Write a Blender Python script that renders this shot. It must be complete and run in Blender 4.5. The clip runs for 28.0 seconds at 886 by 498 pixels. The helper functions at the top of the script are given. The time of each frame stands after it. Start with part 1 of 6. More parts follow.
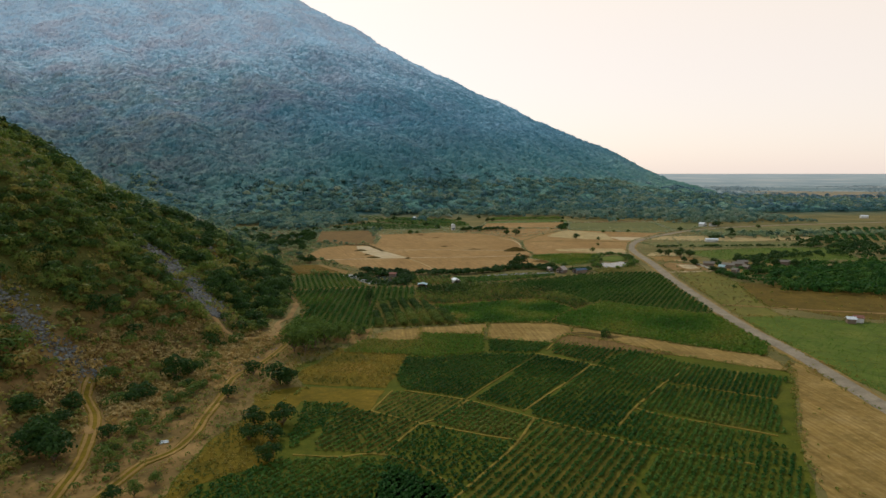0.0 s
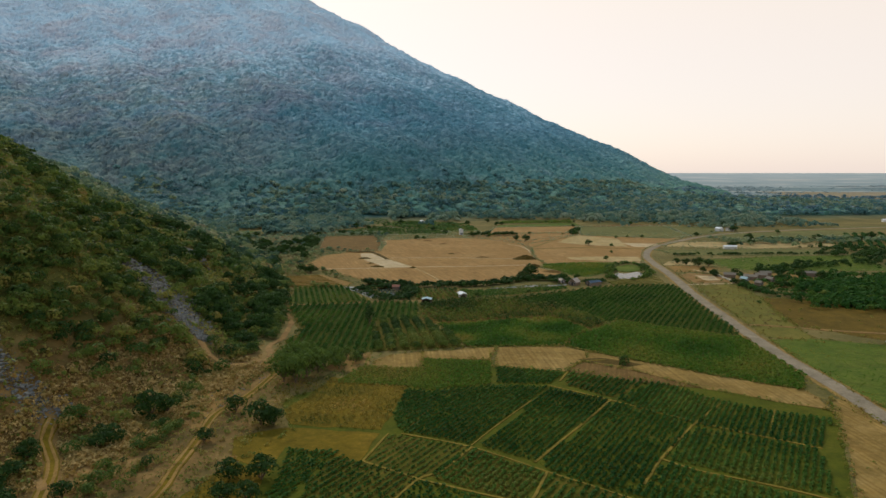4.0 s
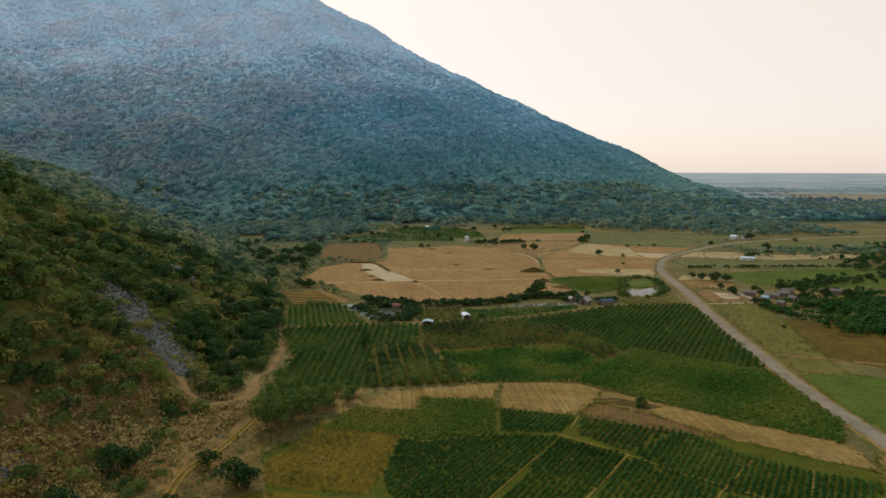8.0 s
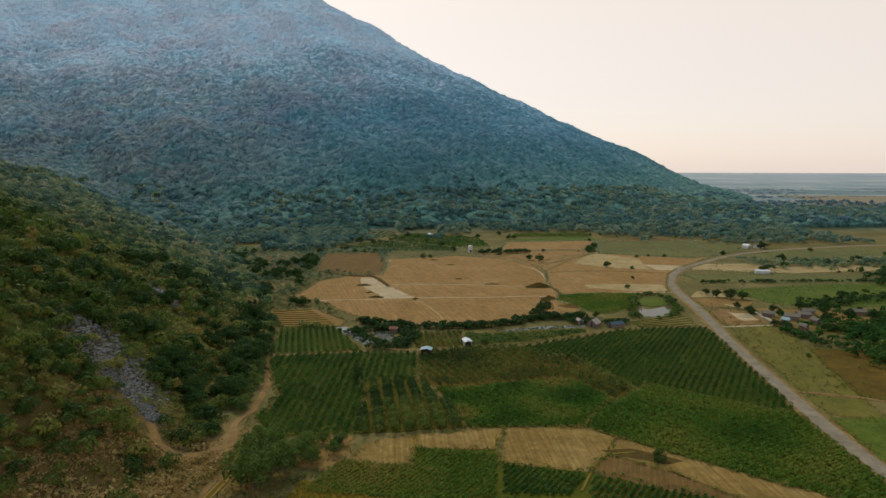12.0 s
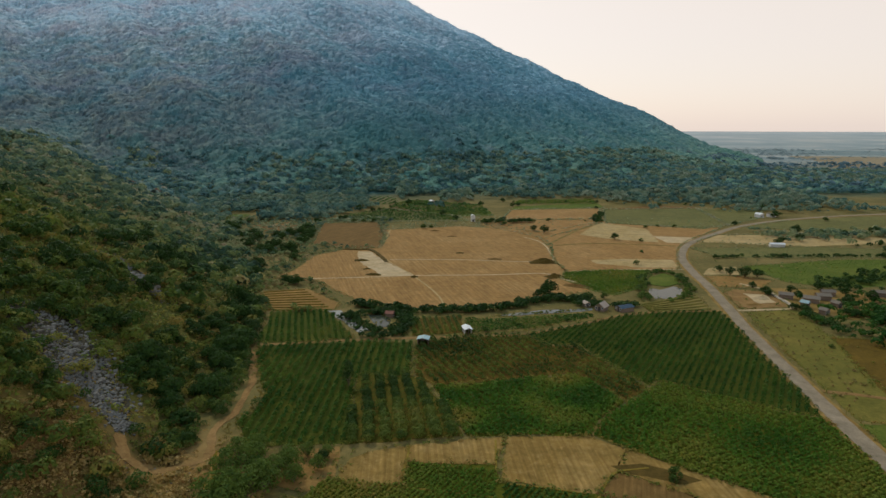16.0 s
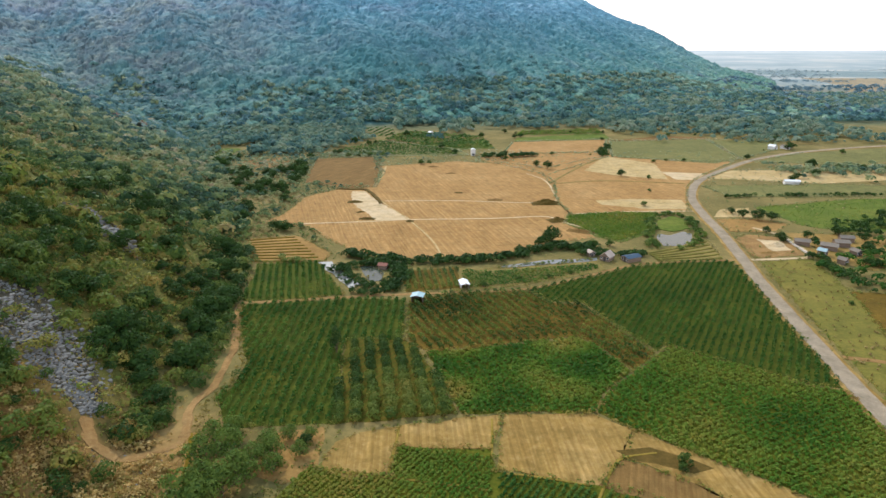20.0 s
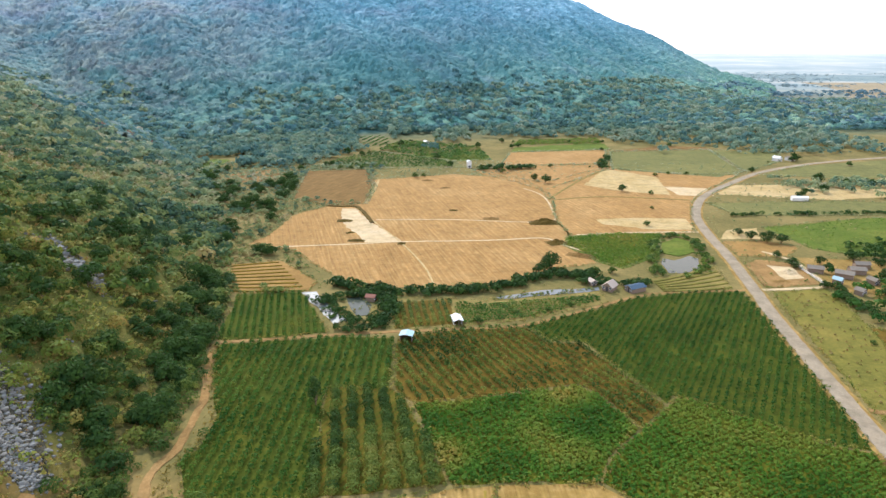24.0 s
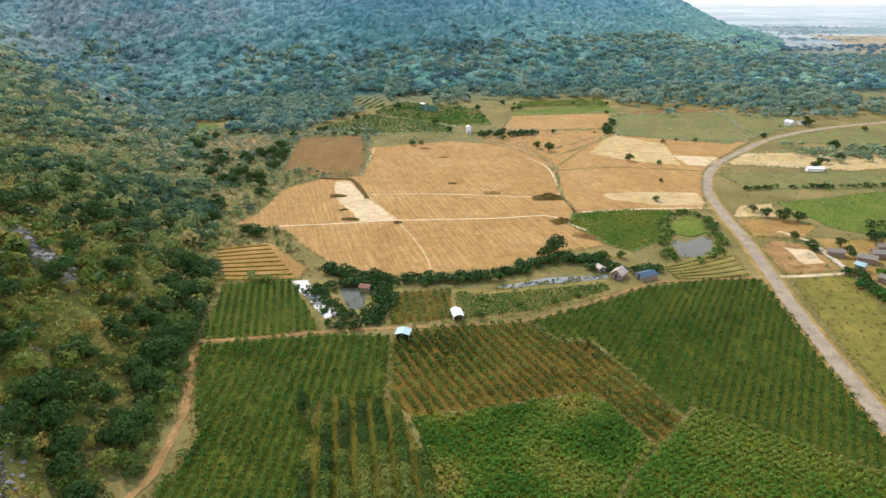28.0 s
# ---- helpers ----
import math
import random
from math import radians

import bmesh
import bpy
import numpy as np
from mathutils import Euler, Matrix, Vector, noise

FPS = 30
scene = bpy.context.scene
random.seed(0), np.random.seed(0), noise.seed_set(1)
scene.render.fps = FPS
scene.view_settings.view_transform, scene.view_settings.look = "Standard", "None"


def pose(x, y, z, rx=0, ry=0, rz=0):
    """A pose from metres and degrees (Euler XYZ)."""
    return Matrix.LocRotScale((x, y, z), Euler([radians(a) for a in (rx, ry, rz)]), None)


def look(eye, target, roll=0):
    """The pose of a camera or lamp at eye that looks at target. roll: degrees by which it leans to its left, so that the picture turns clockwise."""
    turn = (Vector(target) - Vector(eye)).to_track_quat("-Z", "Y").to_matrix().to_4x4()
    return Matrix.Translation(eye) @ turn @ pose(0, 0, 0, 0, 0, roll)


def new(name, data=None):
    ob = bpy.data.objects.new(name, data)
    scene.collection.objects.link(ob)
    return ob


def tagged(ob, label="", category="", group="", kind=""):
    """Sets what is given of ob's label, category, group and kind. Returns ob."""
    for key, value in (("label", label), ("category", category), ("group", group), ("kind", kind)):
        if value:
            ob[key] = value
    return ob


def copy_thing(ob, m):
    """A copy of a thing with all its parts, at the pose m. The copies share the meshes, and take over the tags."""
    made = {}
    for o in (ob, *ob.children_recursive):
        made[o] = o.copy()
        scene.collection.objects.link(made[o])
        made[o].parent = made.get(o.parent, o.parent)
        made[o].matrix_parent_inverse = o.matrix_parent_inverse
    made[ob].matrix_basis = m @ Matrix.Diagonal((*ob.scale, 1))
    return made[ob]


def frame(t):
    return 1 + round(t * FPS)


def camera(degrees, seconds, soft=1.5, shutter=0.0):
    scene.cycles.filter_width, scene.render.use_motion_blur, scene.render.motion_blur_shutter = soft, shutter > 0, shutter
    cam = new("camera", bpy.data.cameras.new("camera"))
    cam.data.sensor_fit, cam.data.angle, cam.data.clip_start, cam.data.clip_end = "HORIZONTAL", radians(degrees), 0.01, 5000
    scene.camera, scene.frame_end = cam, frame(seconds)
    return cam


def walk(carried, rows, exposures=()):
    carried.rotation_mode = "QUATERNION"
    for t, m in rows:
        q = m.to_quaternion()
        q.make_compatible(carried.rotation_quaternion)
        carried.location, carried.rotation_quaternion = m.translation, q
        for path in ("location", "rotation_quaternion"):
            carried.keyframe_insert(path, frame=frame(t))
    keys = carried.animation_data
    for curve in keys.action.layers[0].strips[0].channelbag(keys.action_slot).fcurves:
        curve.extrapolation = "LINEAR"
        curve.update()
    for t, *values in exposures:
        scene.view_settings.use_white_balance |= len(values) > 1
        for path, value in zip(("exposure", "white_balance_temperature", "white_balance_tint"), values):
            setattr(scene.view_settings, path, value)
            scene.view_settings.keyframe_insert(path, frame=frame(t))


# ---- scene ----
cam = camera(70.74, 28.0, soft=1.5)
PATH = [
    (0, look((0.00, 0.00, 56.25), (-0.00, 99.25, 44.04), 0.03)),
    (2, look((0.70, 8.97, 57.84), (-0.02, 108.22, 45.71), 0.03)),
    (3.5, look((1.44, 15.70, 59.75), (0.15, 114.92, 47.41), 0.02)),
    (6, look((2.77, 27.01, 63.76), (0.51, 126.19, 51.24), 0.06)),
    (8, look((3.76, 36.17, 67.36), (0.99, 135.33, 54.66), 0.16)),
    (10, look((4.64, 45.46, 71.04), (1.44, 144.58, 58.19), 0.21)),
    (12, look((5.43, 54.84, 74.65), (1.86, 153.95, 61.81), 0.15)),
    (12.5, look((5.61, 57.20, 75.53), (1.90, 156.31, 62.71), 0.15)),
    (14.5, look((6.37, 66.68, 78.92), (2.32, 165.78, 66.21), 0.16)),
    (15, look((6.56, 69.05, 79.74), (2.49, 168.16, 67.02), 0.11)),
    (15.5, look((6.75, 71.43, 80.54), (2.59, 170.18, 65.32), 0.17)),
    (16, look((6.95, 73.81, 81.34), (2.78, 171.84, 62.00), 0.13)),
    (16.5, look((7.15, 76.19, 82.12), (2.93, 173.17, 58.10), -0.03)),
    (17, look((7.36, 78.57, 82.89), (3.12, 175.54, 58.83), -0.09)),
    (17.5, look((7.57, 80.95, 83.65), (3.23, 177.79, 59.08), 0.02)),
    (18, look((7.78, 83.33, 84.39), (3.44, 179.35, 56.80), -0.05)),
    (18.5, look((8.00, 85.71, 85.13), (3.69, 180.70, 54.18), -0.03)),
    (19, look((8.22, 88.09, 85.86), (3.89, 183.06, 54.87), -0.11)),
    (20, look((8.66, 92.83, 87.31), (4.29, 187.80, 56.28), -0.16)),
    (21, look((9.09, 97.57, 88.73), (4.78, 192.53, 57.68), -0.07)),
    (21.5, look((9.30, 99.94, 89.43), (5.00, 194.91, 58.41), -0.11)),
    (23.5, look((9.98, 109.36, 92.24), (5.91, 204.38, 61.33), -0.12)),
    (25, look((10.21, 116.41, 94.37), (6.22, 211.51, 63.73), 0.01)),
    (26, look((10.14, 121.10, 95.82), (6.13, 216.24, 65.31), -0.04)),
    (27, look((9.81, 125.78, 97.29), (5.93, 220.85, 66.50), -0.09)),
    (27.5, look((9.52, 128.13, 98.04), (5.74, 222.27, 64.54), -0.19)),
    (28, look((9.15, 130.48, 98.80), (5.48, 223.07, 61.20), -0.15)),
]
EXPOSURE = [(0, -0.49, 5950, 7), (9, -0.56, 5950, 7), (15, -0.66, 5950, 7), (17, -0.47, 5950, 8), (20, 0.55, 5650, 12), (24, 0.93, 5550, 14), (28, 0.83, 5750, 14)]
walk(cam, PATH, EXPOSURE)

# ---- daylight: hazy sun ahead, behind the mountain's shoulder ----
SUN_AZ, SUN_EL = radians(-27), radians(40)
SUN_DIR = Vector((math.sin(SUN_AZ) * math.cos(SUN_EL), math.cos(SUN_AZ) * math.cos(SUN_EL), math.sin(SUN_EL)))
world = bpy.data.worlds.new("hazy_sky")
scene.world = world
world.use_nodes = True
wn = world.node_tree.nodes
sky = wn.new("ShaderNodeTexSky")
sky.sky_type = "NISHITA"
sky.sun_disc = False
sky.sun_elevation, sky.sun_rotation = SUN_EL, SUN_AZ
sky.dust_density, sky.air_density, sky.ozone_density = 1.2, 1.0, 1.0
# dust haze over the whole sky: cream low down, cooler overhead
up = wn.new("ShaderNodeSeparateXYZ")
world.node_tree.links.new(wn.new("ShaderNodeTexCoord").outputs["Generated"], up.inputs[0])
dust = wn.new("ShaderNodeValToRGB")
dust.color_ramp.elements[0].position, dust.color_ramp.elements[0].color = 0.0, (0.83, 0.65, 0.55, 1)
dust.color_ramp.elements[1].position, dust.color_ramp.elements[1].color = 0.28, (0.94, 0.725, 0.51, 1)
overhead = dust.color_ramp.elements.new(0.75)
overhead.color = (0.35, 0.517, 0.683, 1)
world.node_tree.links.new(up.outputs["Z"], dust.inputs["Fac"])
dense = wn.new("ShaderNodeVectorMath")
dense.operation = "SCALE"
dense.inputs["Scale"].default_value = 27.6
world.node_tree.links.new(dust.outputs[0], dense.inputs[0])
veil = wn.new("ShaderNodeMix")
veil.data_type, veil.blend_type = "RGBA", "ADD"
veil.inputs[0].default_value = 1.0
world.node_tree.links.new(sky.outputs[0], veil.inputs[6])
world.node_tree.links.new(dense.outputs[0], veil.inputs[7])
wn["Background"].inputs["Strength"].default_value = 0.05
world.node_tree.links.new(veil.outputs[2], wn["Background"].inputs["Color"])
sun_data = bpy.data.lights.new("sun", "SUN")
sun_data.energy, sun_data.angle, sun_data.color = 3.4, radians(1.2), (1.0, 0.87, 0.66)
sun = new("sun", sun_data)
sun.matrix_world = look(SUN_DIR * 500, (0, 0, 0))


# ---- materials ----
class Nodes:
    """A short way to wire one procedural material."""

    def __init__(self, name):
        self.mat = bpy.data.materials.new(name)
        self.mat.use_nodes = True
        self.tree = self.mat.node_tree
        self.bsdf = self.tree.nodes["Principled BSDF"]
        self.place = self.tree.nodes.new("ShaderNodeNewGeometry").outputs["Position"]

    def add(self, kind, **values):
        node = self.tree.nodes.new(kind)
        for key, value in values.items():
            if key in node.inputs:
                node.inputs[key].default_value = value
        return node

    def link(self, a, b):
        self.tree.links.new(a, b)

    def noise(self, scale, detail=4.0, rough=0.6, vector=None):
        node = self.add("ShaderNodeTexNoise", Scale=scale, Detail=detail, Roughness=rough)
        self.link(vector or self.place, node.inputs["Vector"])
        return node.outputs["Fac"]

    def ramp(self, fac, stops):
        node = self.tree.nodes.new("ShaderNodeValToRGB")
        el = node.color_ramp.elements
        while len(el) < len(stops):
            el.new(0.5)
        for e, (at, colour) in zip(el, stops):
            e.position, e.color = at, (*colour, 1)
        self.link(fac, node.inputs["Fac"])
        return node.outputs["Color"]

    def mix(self, fac, a, b, mode="MIX"):
        node = self.tree.nodes.new("ShaderNodeMix")
        node.data_type, node.blend_type = "RGBA", mode
        for value, slot in ((fac, 0), (a, 6), (b, 7)):
            if hasattr(value, "is_output"):
                self.link(value, node.inputs[slot])
            else:
                node.inputs[slot].default_value = value if slot == 0 else (*value, 1)
        return node.outputs[2]

    def stripes(self, angle, spacing, warp=0.4):
        """Bands across the ground, 0 to 1, that run at an angle from +x."""
        turn = self.add("ShaderNodeMapping")
        turn.inputs["Rotation"].default_value = (0, 0, -radians(angle) + math.pi / 2)
        self.link(self.place, turn.inputs["Vector"])
        wave = self.add("ShaderNodeTexWave", Scale=0.314 / spacing, Distortion=warp * 6, Detail=2.0)
        wave.inputs["Detail Scale"].default_value = 1.5
        self.link(turn.outputs[0], wave.inputs["Vector"])
        return wave.outputs["Fac"]

    def done(self, colour, rough=0.95, bump=None, strength=0.4, distance=0.3):
        self.link(colour, self.bsdf.inputs["Base Color"])
        self.bsdf.inputs["Roughness"].default_value = rough
        self.bsdf.inputs["Specular IOR Level"].default_value = 0.06
        if bump is not None:
            node = self.add("ShaderNodeBump", Strength=strength, Distance=distance)
            self.link(bump, node.inputs["Height"])
            self.link(node.outputs[0], self.bsdf.inputs["Normal"])
        return self.mat


def vivid(c, more=1.32, scale=0.77):
    """A base colour drawn away from grey, and scaled."""
    grey = sum(c) / 3
    return tuple(max(0.004, (grey + (v - grey) * more) * scale) for v in c)


def soil(name, dark, mid, light, broad=0.05, fine=0.9, stripe=None, stripe_mix=0.5):
    """Earth or stubble: broad stains, fine grain and, where given, worked rows (angle, spacing, colour)."""
    dark, mid, light = vivid(dark), vivid(mid), vivid(light)
    n = Nodes(name)
    big, small = n.noise(broad, 5.0, 0.65), n.noise(fine, 6.0, 0.7)
    colour = n.ramp(big, [(0.3, dark), (0.5, mid), (0.7, light)])
    colour = n.mix(0.55, colour, n.ramp(small, [(0.3, dark), (0.52, mid), (0.72, light)]))
    mid_scale = n.noise(0.17, 5.0, 0.7)
    colour = n.mix(1.0, colour, n.ramp(mid_scale, [(0.3, (0.66, 0.68, 0.64)), (0.5, (0.95, 0.95, 0.95)), (0.7, (1.15, 1.12, 1.08))]), "MULTIPLY")
    bump = small
    if stripe:
        angle, spacing, tone = stripe
        along = n.add("ShaderNodeMapping")
        along.vector_type = "TEXTURE"
        along.inputs["Rotation"].default_value = (0, 0, radians(angle))
        along.inputs["Scale"].default_value = (26.0, 0.9, 1.0)
        n.link(n.place, along.inputs["Vector"])
        streak = n.noise(1.0, 4.0, 0.6, along.outputs[0])
        colour = n.mix(1.0, colour, n.ramp(streak, [(0.32, (0.72, 0.67, 0.6)), (0.5, (0.97, 0.96, 0.94)), (0.68, (1.2, 1.19, 1.17))]), "MULTIPLY")
        fac = n.stripes(angle, spacing)
        fac = n.ramp(fac, [(0.3, (0, 0, 0)), (0.75, (stripe_mix,) * 3)])
        colour = n.mix(fac, colour, vivid(tone))
    return n.done(colour, 0.95, bump)


def leafy(name, stops, translucent=0.3, rough=0.6, hazed=None):
    """Leaves: the colour goes by each plant's own tint, with a little change from leaf to leaf; the last ramp puts
    distance haze into the colour up the valley.
    """
    n = Nodes(name)
    tint = n.tree.nodes.new("ShaderNodeAttribute")
    tint.attribute_name = "tint"
    geo = n.tree.nodes.new("ShaderNodeNewGeometry")
    add = n.tree.nodes.new("ShaderNodeMath")
    add.operation = "MULTIPLY_ADD"
    n.link(geo.outputs["Random Per Island"], add.inputs[0])
    add.inputs[1].default_value = 0.17
    n.link(tint.outputs["Fac"], add.inputs[2])
    colour = n.ramp(add.outputs[0], stops)
    if hazed:
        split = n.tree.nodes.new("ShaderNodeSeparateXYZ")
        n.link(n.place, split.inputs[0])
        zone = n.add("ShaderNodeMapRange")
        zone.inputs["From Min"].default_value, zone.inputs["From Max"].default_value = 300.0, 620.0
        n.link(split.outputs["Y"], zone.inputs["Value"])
        colour = n.mix(zone.outputs[0], colour, n.ramp(add.outputs[0], hazed))
    n.done(colour, rough)
    if translucent:
        thin = n.tree.nodes.new("ShaderNodeBsdfTranslucent")
        n.link(colour, thin.inputs["Color"])
        both = n.tree.nodes.new("ShaderNodeMixShader")
        both.inputs[0].default_value = translucent
        n.link(n.bsdf.outputs[0], both.inputs[1])
        n.link(thin.outputs[0], both.inputs[2])
        n.link(both.outputs[0], n.tree.nodes["Material Output"].inputs["Surface"])
    return n.mat


def canopy_mat():
    """Tree tops seen from far: each crown's tint, broken up by fine leaf relief, with blue haze put into the colours.
    """
    n = Nodes("mountain_canopy")
    tint = n.tree.nodes.new("ShaderNodeAttribute")
    tint.attribute_name = "tint"
    fine = n.noise(0.34, 6.0, 0.8)
    add = n.tree.nodes.new("ShaderNodeMath")
    add.operation = "MULTIPLY_ADD"
    n.link(fine, add.inputs[0])
    add.inputs[1].default_value = 0.5
    n.link(tint.outputs["Fac"], add.inputs[2])
    # upper crowns: blue haze put into the ramp
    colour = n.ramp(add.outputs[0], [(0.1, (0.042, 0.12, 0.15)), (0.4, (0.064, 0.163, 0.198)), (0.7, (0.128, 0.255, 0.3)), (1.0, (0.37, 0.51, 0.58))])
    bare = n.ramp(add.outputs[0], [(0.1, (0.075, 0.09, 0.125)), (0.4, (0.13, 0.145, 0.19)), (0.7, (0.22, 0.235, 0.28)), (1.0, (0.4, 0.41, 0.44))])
    split = n.tree.nodes.new("ShaderNodeSeparateXYZ")
    n.link(n.place, split.inputs[0])
    # leafless mauve grey woods spread over the western half
    leafless = n.add("ShaderNodeMapRange")
    leafless.inputs["From Min"].default_value, leafless.inputs["From Max"].default_value = 150.0, -450.0
    leafless.inputs["To Min"].default_value = 0.15
    n.link(split.outputs["X"], leafless.inputs["Value"])
    patch = n.mix(1.0, n.ramp(n.noise(0.011, 7.0, 0.7), [(0.4, (0, 0, 0)), (0.62, (0.9,) * 3)]), leafless.outputs[0], "MULTIPLY")
    colour = n.mix(patch, colour, bare)
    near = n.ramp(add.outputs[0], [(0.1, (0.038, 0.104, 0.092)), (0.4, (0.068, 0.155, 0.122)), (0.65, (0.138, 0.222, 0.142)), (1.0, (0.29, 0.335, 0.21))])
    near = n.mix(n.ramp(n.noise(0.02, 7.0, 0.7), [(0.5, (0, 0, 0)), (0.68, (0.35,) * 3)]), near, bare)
    # greens give way to the haze-blue ramp with height
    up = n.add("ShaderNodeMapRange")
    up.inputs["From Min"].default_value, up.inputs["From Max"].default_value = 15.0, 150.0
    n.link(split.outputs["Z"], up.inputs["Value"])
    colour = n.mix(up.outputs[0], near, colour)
    # drier, olive woods on the western shoulder
    olive = n.ramp(add.outputs[0], [(0.1, (0.06, 0.078, 0.085)), (0.4, (0.11, 0.13, 0.125)), (0.7, (0.22, 0.24, 0.18)), (1.0, (0.38, 0.38, 0.28))])
    side = n.add("ShaderNodeMapRange")
    side.inputs["From Min"].default_value, side.inputs["From Max"].default_value = -170.0, -420.0
    n.link(split.outputs["X"], side.inputs["Value"])
    lower = n.add("ShaderNodeMapRange")
    lower.inputs["From Min"].default_value, lower.inputs["From Max"].default_value = 330.0, 90.0
    n.link(split.outputs["Z"], lower.inputs["Value"])
    west = n.tree.nodes.new("ShaderNodeMath")
    west.operation = "MULTIPLY"
    n.link(side.outputs[0], west.inputs[0])
    n.link(lower.outputs[0], west.inputs[1])
    colour = n.mix(west.outputs[0], colour, n.mix(n.ramp(n.noise(0.02, 6.0, 0.7), [(0.4, (0.2,) * 3), (0.6, (0.9,) * 3)]), colour, olive))
    colour = n.mix(1.0, colour, n.ramp(n.noise(1.3, 4.0, 0.7), [(0.36, (0.75, 0.75, 0.75)), (0.5, (1.0, 1.0, 1.0)), (0.64, (1.22, 1.22, 1.22))]), "MULTIPLY")
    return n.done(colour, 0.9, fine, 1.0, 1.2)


def plain(name, a, b, scale=2.0, rough=0.7, metallic=0.0, strength=0.2):
    n = Nodes(name)
    fac = n.noise(scale, 5.0, 0.65)
    n.bsdf.inputs["Metallic"].default_value = metallic
    return n.done(n.mix(fac, a, b), rough, fac, strength, 0.05)


def land_mat():
    """Valley earth low down, straw and stony soil on the slopes, haze put into the far plain's colour."""
    n = Nodes("valley_earth")
    big, small = n.noise(0.03, 5.0, 0.65), n.noise(0.5, 6.0, 0.7)
    low = n.mix(0.5, n.ramp(big, [(0.3, (0.06, 0.06, 0.015)), (0.5, (0.145, 0.113, 0.034)), (0.7, (0.25, 0.175, 0.064))]), n.ramp(small, [(0.3, (0.035, 0.038, 0.009)), (0.7, (0.165, 0.117, 0.037))]))
    high = n.mix(0.5, n.ramp(big, [(0.3, (0.04, 0.054, 0.01)), (0.5, (0.095, 0.094, 0.018)), (0.7, (0.21, 0.155, 0.035))]), n.ramp(small, [(0.3, (0.03, 0.042, 0.009)), (0.7, (0.13, 0.105, 0.026))]))
    part_z = n.tree.nodes.new("ShaderNodeSeparateXYZ")
    n.link(n.place, part_z.inputs[0])
    rise = n.add("ShaderNodeMapRange")
    rise.inputs["From Min"].default_value, rise.inputs["From Max"].default_value = 0.5, 5.0
    n.link(part_z.outputs["Z"], rise.inputs["Value"])
    both = n.mix(rise.outputs[0], low, high)
    # rust coloured earth at the foot of the near slope
    rust = n.mix(0.5, n.ramp(n.noise(0.06, 5.0, 0.7), [(0.32, (0.05, 0.042, 0.011)), (0.5, (0.17, 0.095, 0.027)), (0.66, (0.42, 0.235, 0.08))]), n.ramp(small, [(0.3, (0.045, 0.037, 0.01)), (0.7, (0.16, 0.095, 0.032))]))
    zone = None
    for axis, start, stop in (("X", -36.0, -52.0), ("Y", 232.0, 208.0), ("Z", 26.0, 14.0)):
        edge = n.add("ShaderNodeMapRange")
        edge.inputs["From Min"].default_value, edge.inputs["From Max"].default_value = start, stop
        n.link(part_z.outputs[axis], edge.inputs["Value"])
        if zone:
            times = n.tree.nodes.new("ShaderNodeMath")
            times.operation = "MULTIPLY"
            n.link(zone, times.inputs[0])
            n.link(edge.outputs[0], times.inputs[1])
            zone = times.outputs[0]
        else:
            zone = edge.outputs[0]
    both = n.mix(zone, both, rust)
    deep = n.add("ShaderNodeMapRange")
    deep.inputs["From Min"].default_value, deep.inputs["From Max"].default_value = 640.0, 800.0
    n.link(part_z.outputs["Y"], deep.inputs["Value"])
    top = n.tree.nodes.new("ShaderNodeMath")
    top.operation = "MULTIPLY"
    n.link(deep.outputs[0], top.inputs[0])
    n.link(rise.outputs[0], top.inputs[1])
    # earth under the woods, in the same haze-tinted blue green
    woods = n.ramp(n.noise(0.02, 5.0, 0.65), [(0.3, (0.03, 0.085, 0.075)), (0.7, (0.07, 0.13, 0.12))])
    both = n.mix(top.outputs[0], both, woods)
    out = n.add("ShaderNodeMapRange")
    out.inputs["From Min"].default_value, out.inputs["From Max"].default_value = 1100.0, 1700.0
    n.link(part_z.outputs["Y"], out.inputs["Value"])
    # haze is put into the plain's base colour, paler towards its far edge
    hazed_plain = n.ramp(n.noise(0.004, 4.0, 0.6), [(0.38, (0.14, 0.18, 0.18)), (0.52, (0.2, 0.23, 0.215)), (0.64, (0.31, 0.295, 0.25))])
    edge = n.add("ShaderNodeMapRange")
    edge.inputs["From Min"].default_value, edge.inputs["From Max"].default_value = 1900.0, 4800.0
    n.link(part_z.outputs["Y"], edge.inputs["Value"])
    hazed_plain = n.mix(edge.outputs[0], hazed_plain, n.ramp(n.noise(0.003, 3.0, 0.5), [(0.4, (0.32, 0.34, 0.325)), (0.6, (0.39, 0.395, 0.37))]))
    return n.done(n.mix(out.outputs[0], both, hazed_plain), 0.95, small)


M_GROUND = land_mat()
M_STUBBLE = soil("stubble", (0.2, 0.122, 0.056), (0.31, 0.2, 0.101), (0.42, 0.297, 0.167), 0.03, 0.45, (108, 2.8, (0.245, 0.15, 0.07)), 0.5)
M_STUBBLE_PALE = soil("pale_stubble", (0.27, 0.19, 0.09), (0.38, 0.29, 0.16), (0.48, 0.38, 0.24), 0.06, 0.8)
M_PLOUGHED = soil("ploughed_earth", (0.125, 0.08, 0.037), (0.168, 0.109, 0.051), (0.215, 0.147, 0.071), 0.05, 1.2, (75, 1.6, (0.12, 0.075, 0.034)), 0.4)
M_TERRACE = soil("terraced_earth", (0.17, 0.104, 0.046), (0.25, 0.16, 0.074), (0.34, 0.225, 0.11), 0.06, 1.0)
M_TRACK = soil("dirt_track", (0.15, 0.092, 0.043), (0.235, 0.15, 0.075), (0.35, 0.24, 0.13), 0.12, 1.2)
